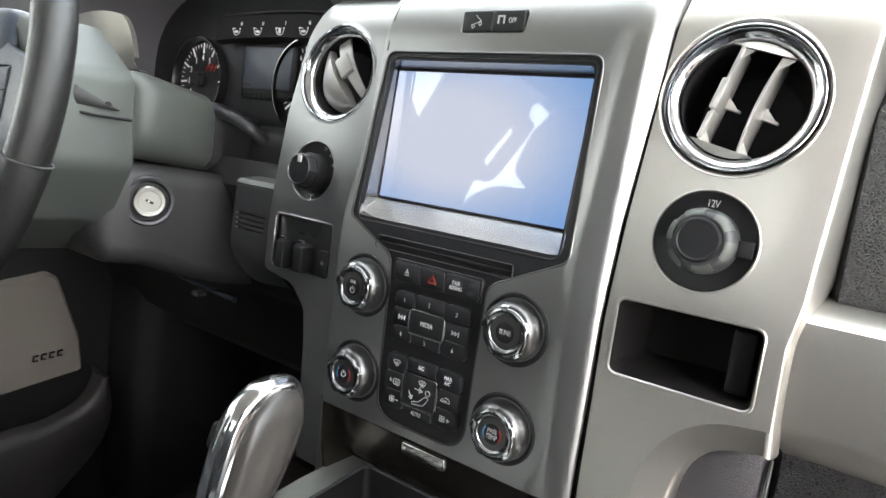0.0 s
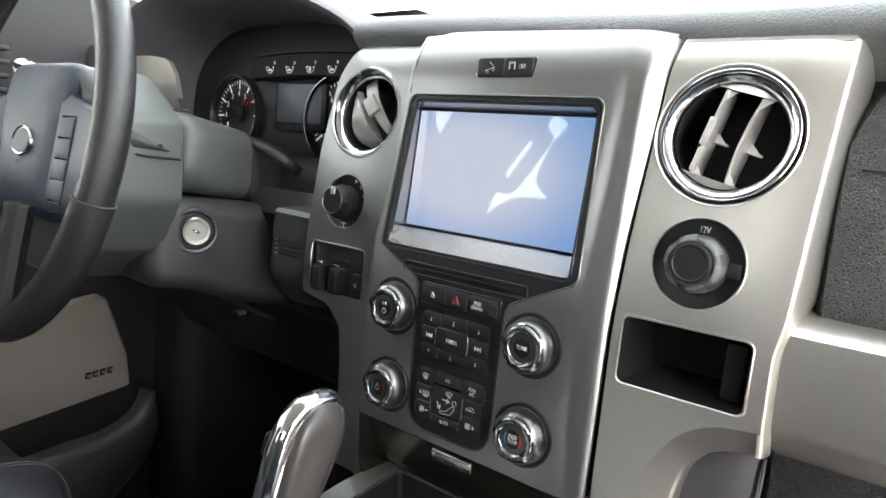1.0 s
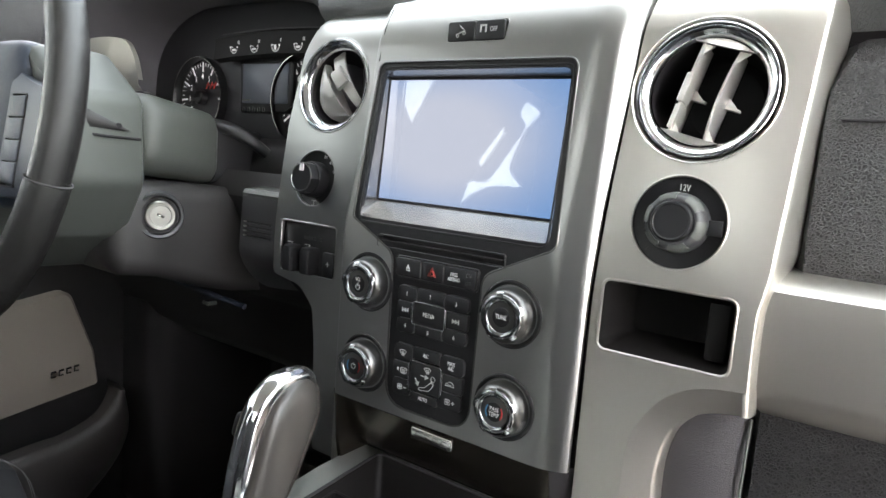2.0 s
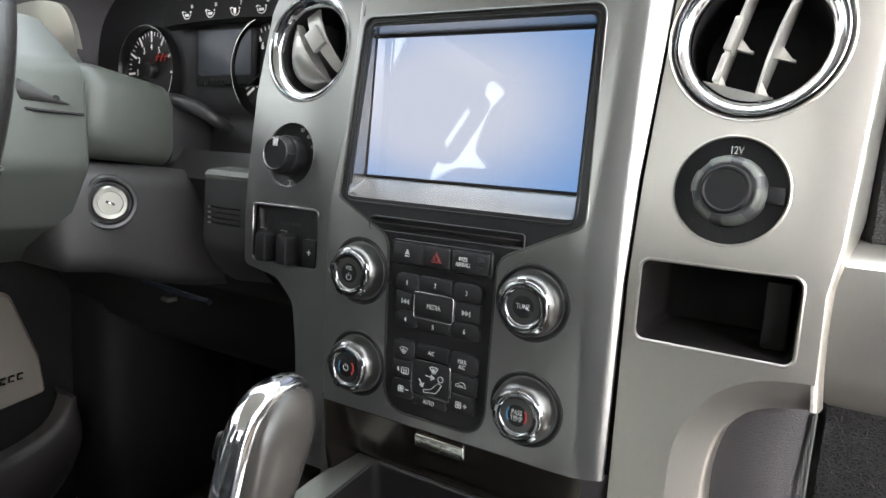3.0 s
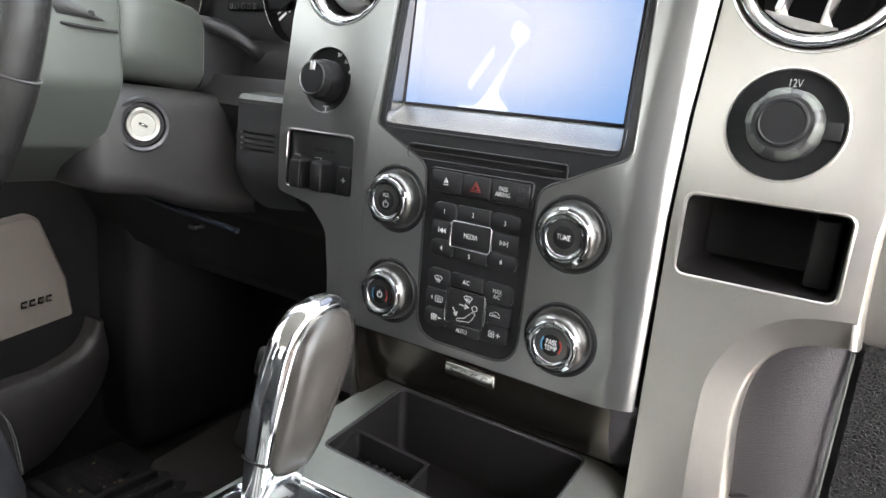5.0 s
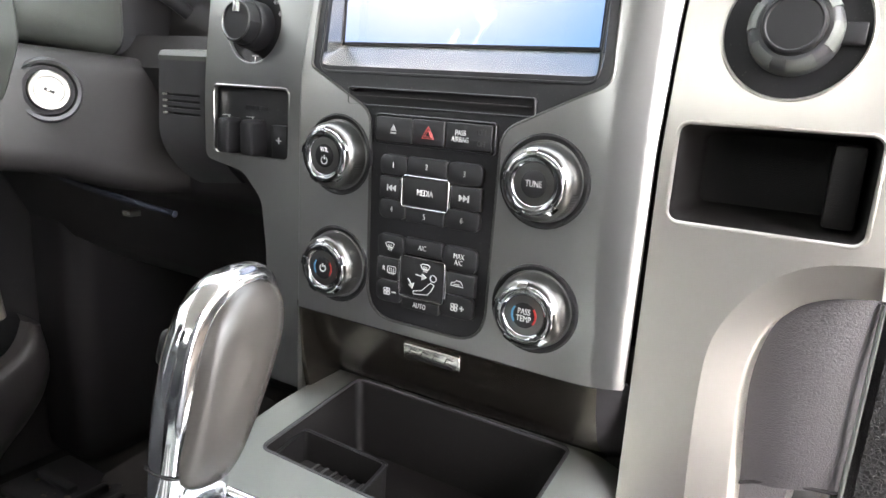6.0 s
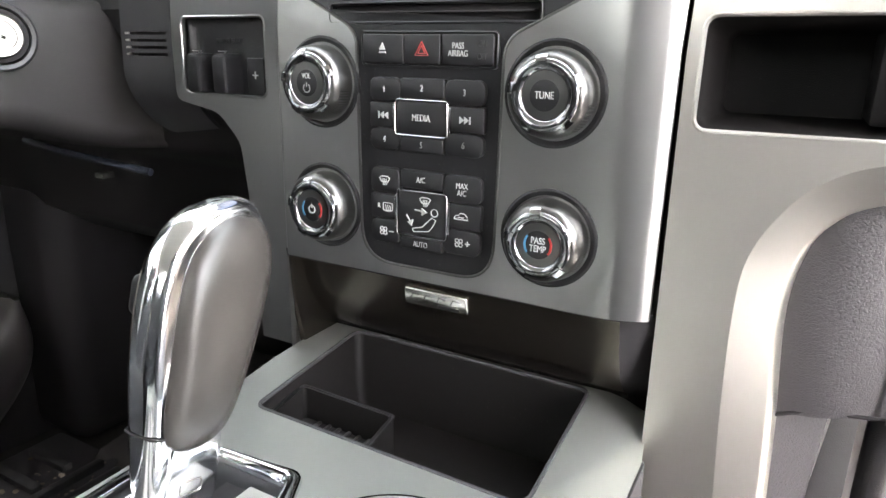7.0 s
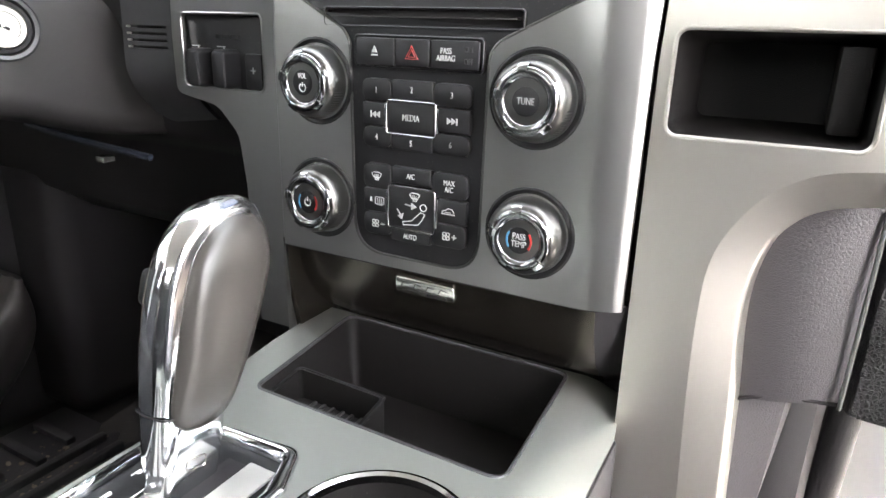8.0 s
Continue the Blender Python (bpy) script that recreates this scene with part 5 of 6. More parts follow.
def driver_dash():
    bm = bmesh.new()
    out = fillet([(-0.2165, 0.0365), (-0.2830, 0.0365), (-0.290, -0.070), (-0.2165, -0.060)], [0, 0.004, 0.01, 0])
    s = thing("switch_panel", "dark grey dash panel with small grille slots", "dash panel")
    slots = [rr(0.044, 0.0022, 0.001, -0.2555, z) for z in (0.0095, 0.0045, -0.0005, -0.0055)]
    part("panel", plate(out, slots, lambda x, z: 0.030 + 0.05 * max(0, -0.262 - x) + 14 * max(0, -0.016 - z) ** 2, 0.004, 0.006), WING, s)
    bm2 = bmesh.new()
    loft(bm2, [[(x, 0.0302 + 0.05 * max(0, -0.262 - x), 0.0362), (x, 0.0292 + 0.05 * max(0, -0.262 - x), 0.040), (x, 0.034, 0.0445), (x, 0.060, 0.047), (x, 0.060, 0.036)] for x in np.linspace(-0.283, -0.217, 6)])
    part("ledge", bm2, SHROUD, s, "lighter grey ledge")
    for sl in (0.0095, 0.0045, -0.0005, -0.0055):
        bm2 = bmesh.new()
        block(bm2, (-0.2775, 0.0288, sl - 0.0008), (-0.2740, 0.031, sl + 0.0008), 0.0003)
        part("slot_mark", bm2, SATIN, s)
    bm2 = bmesh.new()
    block(bm2, (-0.285, 0.045, -0.03), (-0.217, 0.055, 0.035))
    part("backing", bm2, VOID, s)
    bm.free()
    # knee bolster under the column
    bm = bmesh.new()
    rings = []
    for x in np.linspace(-0.86, -0.158, 24):
        o = 0.065
        rings.append([(x, 0.09, 0.06), (x, 0.055 + o * 0.3, 0.03), (x, 0.045 + o, -0.05), (x, 0.052 + o, -0.085), (x, 0.075 + o, -0.105), (x, 0.11 + o, -0.12), (x, 0.16 + o, -0.22), (x, 0.22 + o, -0.26), (x, 0.5, -0.3)])
    loft(bm, rings, closed=False)
    k = solid("knee_bolster", bm, MATTE, "matte black driver knee bolster", "knee bolster", angle=50)
    bm = bmesh.new()
    sweep(bm, smooth([(-0.595, 0.120, -0.104), (-0.53, 0.117, -0.110), (-0.46, 0.121, -0.116), (-0.395, 0.127, -0.122)], 5), 0.004, 8)
    part("release_edge", bm, HUB, k, "glossy blue-grey edge")
    bm = bmesh.new()
    block(bm, (-0.500, 0.135, -0.140), (-0.486, 0.150, -0.134), 0.001)
    part("clip", bm, SHROUD, k)
    # door-side end of the dash with its vent
    bm = bmesh.new()
    block(bm, (-0.90, 0.07, 0.06), (-0.69, 0.20, 0.25), 0.02)
    e = solid("dash_end", bm, GRAIN, "charcoal vinyl dash end beside the door", "dash panel")
    # pedals
    for x, w, h, y in ((-0.43, 0.09, 0.055, 0.20), (-0.30, 0.05, 0.12, 0.22)):
        p = thing("pedal", "black rubber foot pedal on a steel arm", "pedal")
        bm = bmesh.new()
        pad(bm, w, h, 0.01, 0, 0, 0.012, 0, 0.003)
        part("pedal_pad", moved(bm, pose(x, y, -0.44, -25)), MATTE, p)
        bm = bmesh.new()
        sweep(bm, smooth([(x, y + 0.02, -0.43), (x, y + 0.08, -0.33), (x, y + 0.14, -0.25)], 4), 0.009, 8)
        part("arm", bm, VOID, p)


driver_dash()


# ---- steering column and wheel ----
def column():
    c = thing("steering_column", "grey plastic steering column covers with ignition lock", "steering column")

    def sect(x0, x1, z0, z1, r, y, tilt=0.0):
        return [(x, y + tilt * (z - 0.05), z) for x, z in rr(x1 - x0, z1 - z0, r, (x0 + x1) / 2, (z0 + z1) / 2, 6)]
    bm = bmesh.new()
    loft(bm, [sect(-0.575, -0.402, 0.046, 0.124, 0.030, -0.024), sect(-0.583, -0.394, 0.046, 0.136, 0.034, -0.019), sect(-0.587, -0.389, 0.046, 0.140, 0.034, -0.009), sect(-0.587, -0.387, 0.046, 0.140, 0.034, 0.001),
              sect(-0.587, -0.387, 0.044, 0.136, 0.030, 0.02), sect(-0.587, -0.387, 0.040, 0.128, 0.026, 0.064), sect(-0.586, -0.3885, 0.0395, 0.126, 0.024, 0.072), sect(-0.584, -0.393, 0.042, 0.122, 0.022, 0.076)])
    part("upper_cover", bm, SHROUD, c, "grey-green column upper cover")
    # black filler for the shaded gap between housing and upper cover
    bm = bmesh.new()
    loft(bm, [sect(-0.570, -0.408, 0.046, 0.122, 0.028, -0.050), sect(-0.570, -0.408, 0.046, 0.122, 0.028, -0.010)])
    part("shade_filler", bm, VOID, c, "black filler standing in for the shade between the covers")
    bm = bmesh.new()
    loft(bm, [sect(-0.583, -0.394, 0.040, 0.116, 0.02, 0.0765), sect(-0.583, -0.393, 0.036, 0.114, 0.02, 0.10), sect(-0.583, -0.392, 0.034, 0.108, 0.02, 0.15)])
    part("rear_cover", bm, WING, c, "dark grey cover beside the dash")
    bm = bmesh.new()
    loft(bm, [sect(-0.575, -0.392, -0.040, 0.0435, 0.02, -0.062), sect(-0.583, -0.381, -0.056, 0.0435, 0.022, -0.054), sect(-0.587, -0.376, -0.062, 0.0435, 0.022, -0.045),
              sect(-0.59, -0.374, -0.068, 0.0425, 0.022, 0.0), sect(-0.59, -0.370, -0.085, 0.0405, 0.022, 0.05), sect(-0.59, -0.358, -0.092, 0.0370, 0.020, 0.088), sect(-0.59, -0.350, -0.096, 0.034, 0.020, 0.14)])
    part("lower_cover", bm, COVER, c, "dark grey column lower cover")
    lock = new("ignition_lock")
    lock.parent = c
    lock.matrix_basis = pose(-0.3705, -0.0115, 0.006, 0, 0, 72)
    bm = bmesh.new()
    lathe(bm, [(0.0275, 0.010), (0.0268, 0.001), (0.0250, -0.0010), (0.0222, -0.0002), (0.0205, 0.004), (0.020, 0.010)], n=40, first=False, last=False)
    part("collar", bm, WING, lock, "dark grey lock collar")
    bm = bmesh.new()
    lathe(bm, [(0.0202, 0.008), (0.0200, -0.001), (0.0170, -0.0012), (0.0166, 0.001)], n=40, first=False, last=False)
    part("dark_ring", bm, VOID, lock)
    bm = bmesh.new()
    lathe(bm, [(0.0168, 0.006), (0.0165, -0.0030), (0.0152, -0.0042), (0.0118, -0.0040), (0.0112, -0.0034), (0.001, -0.0034)], n=40)
    part("cylinder", bm, LOCK, lock, "bright brushed metal lock cylinder")
    bm = bmesh.new()
    block(bm, (-0.0042, -0.0037, -0.0013), (0.0042, -0.003, 0.0013), 0.0003)
    part("keyhole", moved(bm, pose(0, 0, 0, 0, 25, 0)), VOID, lock)
    bm = bmesh.new()
    block(bm, (-0.0018, -0.0040, -0.0006), (0.0018, -0.0033, 0.0006), 0.0002)
    part("shutter", moved(bm, pose(0, 0, 0, 0, 25, 0)), DULL_CHROME, lock)
    # housing behind the wheel
    bm = bmesh.new()
    poly = fillet([(-0.585, 0.162), (-0.425, 0.178), (-0.352, 0.130), (-0.346, 0.042), (-0.384, -0.016), (-0.460, -0.060), (-0.60, -0.060)], [0.02, 0.03, 0.02, 0.03, 0.02, 0.03, 0.02], 5)

    def scaled(s, y):
        return [(-0.46 + (x + 0.46) * s, y, 0.055 + (z - 0.055) * s) for x, z in poly]
    loft(bm, [scaled(0.93, -0.125), scaled(0.97, -0.120), scaled(0.985, -0.110), scaled(1.0, -0.055), scaled(0.99, -0.045), scaled(0.93, -0.040)])
    part("housing", bm, SHROUD, c, "grey-green housing behind the wheel")
    bm = bmesh.new()
    sweep(bm, [(-0.422, -0.1225, 0.098), (-0.362, -0.115, 0.092), (-0.3462, -0.085, 0.089), (-0.3452, -0.050, 0.088)], 0.0016, 6)
    sweep(bm, [(-0.3895, -0.1225, 0.094), (-0.396, -0.1225, 0.02), (-0.404, -0.122, -0.026)], 0.0006, 6)
    part("step_line", bm, VOID, c)
    # slightly raised dark wedge that imitates the shade under the housing's bulge
    bm = bmesh.new()
    rings = []
    for p, n, h in (((-0.452, -0.1254, 0.140), (0, -1, 0), 0.026), ((-0.407, -0.1244, 0.126), (0.2, -1, 0), 0.022), ((-0.368, -0.1182, 0.114), (0.7, -0.7, 0), 0.015),
                    ((-0.3510, -0.098, 0.105), (1, -0.3, 0), 0.008), ((-0.3460, -0.062, 0.096), (1, 0, 0), 0.0008)):
        p, n = Vector(p), Vector(n).normalized()
        rings.append([p + Vector((0, 0, h)), p + n * 0.0014 + Vector((0, 0, h * 0.5)), p + n * 0.0018, p + n * 0.0014 - Vector((0, 0, h * 0.5)), p - Vector((0, 0, h)), p - n * 0.004])
    loft(bm, rings)
    part("shade_wedge", bm, MATTE, c, "raised dark wedge standing in for shade on the housing")
    bm = bmesh.new()
    lathe(bm, [(0.003, 0.0), (0.0028, -0.001), (0.001, -0.001)], n=16)
    part("screw_hole", moved(bm, pose(-0.3466, -0.072, 0.100, 0, 0, 80)), VOID, c)
    # stalk
    bm = bmesh.new()
    sweep(bm, smooth([(-0.50, -0.09, 0.150), (-0.56, -0.095, 0.166), (-0.63, -0.10, 0.178)], 4), [0.008] * 4 + [0.010] * 4 + [0.011], 10)
    part("stalk", bm, DULL_CHROME, c, "turn-signal stalk with bright end")


column()


def wheel():
    w = thing("steering_wheel", "black leather steering wheel with slate-grey hub", "steering wheel", pose(-0.487, -0.155, 0.098, -8.9))
    R, r = 0.204, 0.0165

    def arc(a0, a1, rad, n, rr_=R):
        pts = [(rr_ * math.cos(radians(a)), 0, rr_ * math.sin(radians(a))) for a in np.linspace(a0, a1, n)]
        return pts
    bm = bmesh.new()
    sweep(bm, arc(-14, 194, r, 60), r, 18, squash=1.15)
    part("rim", bm, RIM, w, "smooth worn black leather rim")
    bm = bmesh.new()
    k = 60
    sweep(bm, arc(-166, -14.6, r, k), [r * (0.985 + 0.02 * math.sin(i * 0.9) ** 8) for i in range(k)], 18, squash=1.15)
    part("rim", bm, RIM, w, "black leather lower rim")
    for a in (-14.3, 194.3):
        bm = bmesh.new()
        d = Vector((math.cos(radians(a)), 0, math.sin(radians(a))))
        sweep(bm, [R * d + (r + 0.0002) * (math.cos(t) * d + 1.15 * math.sin(t) * Vector((0, 1, 0))) for t in np.linspace(0, 2 * math.pi, 24)[:-1]], 0.0009, 5, True)
        part("stitch", bm, THREAD, w, "pale stitched seam")
    hub_pts = fillet([(-0.085, 0.085), (0.068, 0.085), (0.088, 0.03), (0.070, -0.085), (-0.070, -0.085), (-0.095, 0.03)], [0.03, 0.03, 0.03, 0.025, 0.025, 0.03], 5)
    bm = bmesh.new()
    loft(bm, [ring_xz([(x * s, z * s) for x, z in hub_pts], y) for s, y in ((1.0, 0.06), (1.0, 0.028), (0.97, 0.018), (0.90, 0.012), (0.6, 0.006), (0.3, 0.004))])
    hub = part("hub", bm, HUB, w, "slate-grey vinyl airbag cover")
    bm = bmesh.new()
    lathe(bm, [(0.017, 0.0050), (0.0165, 0.0018), (0.0155, 0.0010), (0.0146, 0.0018), (0.0142, 0.0026), (0.001, 0.0024)], n=40)
    for v in bm.verts:
        v.co.x = v.co.x * 1.45 + 0.008
        v.co.z = v.co.z * 1.0 - 0.006
    em = part("emblem", bm, DULL_CHROME, hub, "oval satin metal emblem")
    bm = bmesh.new()
    lathe(bm, [(0.0134, 0.0030), (0.0132, 0.0019), (0.001, 0.0018)], n=40)
    for v in bm.verts:
        v.co.x = v.co.x * 1.45 + 0.008
        v.co.z = v.co.z - 0.006
    part("emblem_field", bm, HUB, em, "slate field of the emblem")
    bm = bmesh.new()
    block(bm, (-0.012, 0.0048, -0.052), (0.012, 0.0056, -0.048))
    block(bm, (-0.003, 0.0034, -0.031), (0.003, 0.0042, -0.026))
    part("mark", bm, GREY_PRINT, hub)
    for s in (-1, 1):
        bm = bmesh.new()
        rings = []
        for t in np.linspace(0, 1, 8):
            x = s * (0.070 + 0.130 * t)
            h = 0.062 - 0.030 * t + 0.02 * t * t
            zc = -0.012 - 0.012 * t
            rings.append([(x, y, zc + q) for y, q in ((0.034 - 0.02 * t, -h), (0.016 - 0.02 * t, -h), (0.010 - 0.02 * t, -h * 0.8), (0.010 - 0.02 * t, h * 0.8), (0.016 - 0.02 * t, h), (0.034 - 0.02 * t, h))])
        loft(bm, rings)
        sp = part("spoke", bm, HUB, w, "slate-grey spoke")
        for k in range(4):
            bm = bmesh.new()
            pad(bm, 0.0285, 0.0196, 0.002, s * 0.118, 0.012 - 0.0205 * k, 0.012, -0.0012, 0.0006)
            part("button", bm, HUB, sp, "slate control button")
        bm = bmesh.new()
        frame_ring(bm, 0.031, 0.087, 0.004, 0.0012, s * 0.118, -0.019, 0.012, -0.0005)
        part("button_frame", bm, MATTE, sp)
    for q in (-1, 1):
        bm = bmesh.new()
        sweep(bm, smooth([(q * 0.06, -0.006, -0.07), (q * 0.055, -0.004, -0.14), (q * 0.05, 0, -0.196)], 4), 0.014, 10)
        part("lower_spoke", bm, RIM, w, "black lower spoke")


wheel()


# ---- console ----
def console():
    c = thing("centre_console", "satin grey-green centre console top with tray and cup holders", "centre console")
    ZT = -0.1925
    out = fillet([(-0.1035, 0.046), (-0.0985, -0.02), (-0.0885, -0.085), (-0.0775, -0.128), (-0.0745, -0.45), (0.1335, -0.45), (0.1335, 0.001), (0.1265, 0.046)], 0, 1)
    tray = fillet([(-0.0785, 0.0425), (-0.0655, -0.0715), (0.0985, -0.0755), (0.0925, 0.0425)], [0.008, 0.008, 0.010, 0.008], 6)
    gate = fillet([(-0.051, -0.112), (-0.072, -0.146), (-0.066, -0.34), (0.013, -0.34), (0.0135, -0.134), (0.000, -0.107)], [0.008, 0.01, 0.005, 0.005, 0.012, 0.008], 5)
    cup = circle((0.066, -0.1375), 0.0440, 48)

    def top(x, y):
        # rolls down along its passenger edge
        return ZT - 0.42 * max(0.0, ramp_up(x - 0.107, 0.006) - 0.0022)
    # the sheet is made in x and z, then laid down
    bm = plate([(x, -y) for x, y in out], [[(x, -y) for x, y in h] for h in (tray, gate, cup)], lambda x, z: 0.0, 0.004, 0.008)
    for v in bm.verts:
        x, d, z = v.co
        v.co = (x, -z, top(x, -z) - d)
    part("console_top", bm, material("satin_green_grey_paint", (0.44, 0.458, 0.43), 0.30, 0.82, 0.05, 1500, vary=0.03), c)
    bm = bmesh.new()
    sweep(bm, [(x, y, ZT - 0.0004) for x, y in tray], 0.0013, 6, True)
    part("tray_lip", bm, WING, c, "fine black tray lip")
    # side skirt towards the passenger
    bm = bmesh.new()
    loft(bm, [[(0.1335, y, -0.2035), (0.1348, y, -0.2055), (0.1352, y, -0.23), (0.142, y, -0.62)] for y in np.linspace(0.003, -0.45, 10)], closed=False)
    part("side", bm, KNEE, c, "grey vinyl console side")
    bm = bmesh.new()
    sweep(bm, [(0.1340, 0.002, -0.2045), (0.1340, -0.45, -0.2045)], 0.0007, 6)
    part("seam", bm, VOID, c)
    bm = bmesh.new()
    loft(bm, [[(x, y, -0.1925), (x - 0.001, y, -0.196), (x - 0.0025, y, -0.25), (x - 0.0085, y, -0.62)] for x, y in ((-0.1035, 0.05), (-0.1035, 0.046), (-0.0985, -0.02), (-0.0885, -0.085), (-0.0775, -0.128), (-0.0745, -0.45))], closed=False)
    part("side", bm, MATTE, c, "black console side")
    # bin
    bm = bmesh.new()
    mid = (0.011, -0.015)

    def shrunk(s, z):
        return [(mid[0] + (x - mid[0]) * s, mid[1] + (y - mid[1]) * s, z) for x, y in tray]
    loft(bm, [shrunk(1.0, ZT), shrunk(0.985, ZT - 0.004), shrunk(0.95, ZT - 0.050), shrunk(0.92, ZT - 0.056)], False, True)
    bin_ob = part("bin", bm, BIN, c, "deep black storage bin")
    bm = bmesh.new()
    coin = [(-0.0695, -0.0270), (0.0005, -0.0295), (0.0065, -0.0715), (-0.062, -0.0700)]
    co, ci = fillet(coin, 0.004, 4), fillet([(-0.0670, -0.0292), (-0.0015, -0.0317), (0.0040, -0.0713), (-0.060, -0.0698)], 0.003, 4)
    loft(bm, [[(x, y, -0.245) for x, y in co], [(x, y, -0.2015) for x, y in co], [(x, y, -0.2010) for x, y in ci], [(x, y, -0.222) for x, y in ci]], False, True)
    cc = part("coin_cup", bm, BIN, bin_ob, "small black coin cup")
    bm = bmesh.new()
    sweep(bm, [(x, y, -0.2012) for x, y in co], 0.0009, 6, True)
    part("rim", bm, BLACK, cc)
    for k in range(7):
        bm = bmesh.new()
        x = -0.055 + k * 0.0075
        block(bm, (x, -0.066, -0.2225), (x + 0.0025, -0.030, -0.2205), 0.0006)
        part("rib", bm, MATTE, cc)
    # cup holder
    bm = bmesh.new()
    lathe(bm, [(0.0445, 0.0), (0.0445, -0.0012), (0.0425, -0.0018), (0.0408, -0.0006), (0.0402, 0.003)], n=56, first=False, last=False)
    hold = part("cup_holder", moved(bm, pose(0.066, -0.1375, ZT, -90)), CHROME, c, "chrome cup holder ring")
    bm = bmesh.new()
    lathe(bm, [(0.0405, 0.0015), (0.0395, 0.010), (0.0385, 0.014), (0.0345, 0.016), (0.0335, 0.060), (0.028, 0.066), (0.001, 0.066)], n=48, first=False)
    part("cup_well", moved(bm, pose(0.066, -0.1375, ZT, -90)), BIN, hold, "black cup well")
    # shift gate: a flared chrome frame round a black plate, with two satin slides beside the lever's slot
    inner = fillet([(-0.0470, -0.1160), (-0.0680, -0.1475), (-0.0632, -0.34), (0.0040, -0.34), (0.0035, -0.140), (-0.0050, -0.1160)], [0.008, 0.01, 0.005, 0.005, 0.010, 0.006], 5)

    def between(k, z):
        return [(a[0] * (1 - k) + q[0] * k, a[1] * (1 - k) + q[1] * k, ZT + z) for a, q in zip(gate, inner)]
    bm = bmesh.new()
    loft(bm, [between(0, -0.002), between(0.02, 0.0012), between(0.15, 0.0026), between(0.45, 0.0028), between(0.80, 0.0008), between(0.97, -0.0014), between(1, -0.006)], False, False)
    g = part("gate_frame", bm, CHROME, c, "polished chrome shift gate frame", 60)
    bm = bmesh.new()
    loft(bm, [[(x, y, ZT - 0.0032) for x, y in inner], [(x, y, ZT - 0.008) for x, y in inner]])
    part("gate_plate", bm, BLACK, g, "gloss black gate plate")
    bm = bmesh.new()
    block(bm, (-0.0435, -0.335, ZT - 0.0035), (-0.0265, -0.1660, ZT - 0.0014), 0.0010)
    part("slide", bm, SLIDE, g, "satin metal slide behind the lever")
    bm = bmesh.new()
    block(bm, (-0.0180, -0.335, ZT - 0.0035), (-0.0010, -0.1240, ZT - 0.0014), 0.0010)
    part("slide", bm, SLIDE, g, "satin metal slide beside the lever")
    bm = bmesh.new()
    block(bm, (-0.0310, -0.20, ZT - 0.0036), (-0.0190, -0.1260, ZT - 0.0028), 0.0004)
    part("lever_slot", bm, VOID, g, "dark slot of the lever")
    bm = bmesh.new()
    sweep(bm, [(-0.0455, -0.335, ZT - 0.0028), (-0.0470, -0.160, ZT - 0.0028), (-0.0440, -0.128, ZT - 0.0028)], 0.0006, 6)
    part("gate_line", bm, DULL_CHROME, g)
    # letters share the gauge print, so they carry its added glow
    for s, x, y in (("P", -0.0605, -0.1575), ("R", -0.0585, -0.1755), ("N", -0.0572, -0.1860), ("D", -0.0555, -0.1962)):
        lettering("print", s, 0.0085, pose(x, y, ZT - 0.0030, -90), GAUGE_PRINT, g)


console()


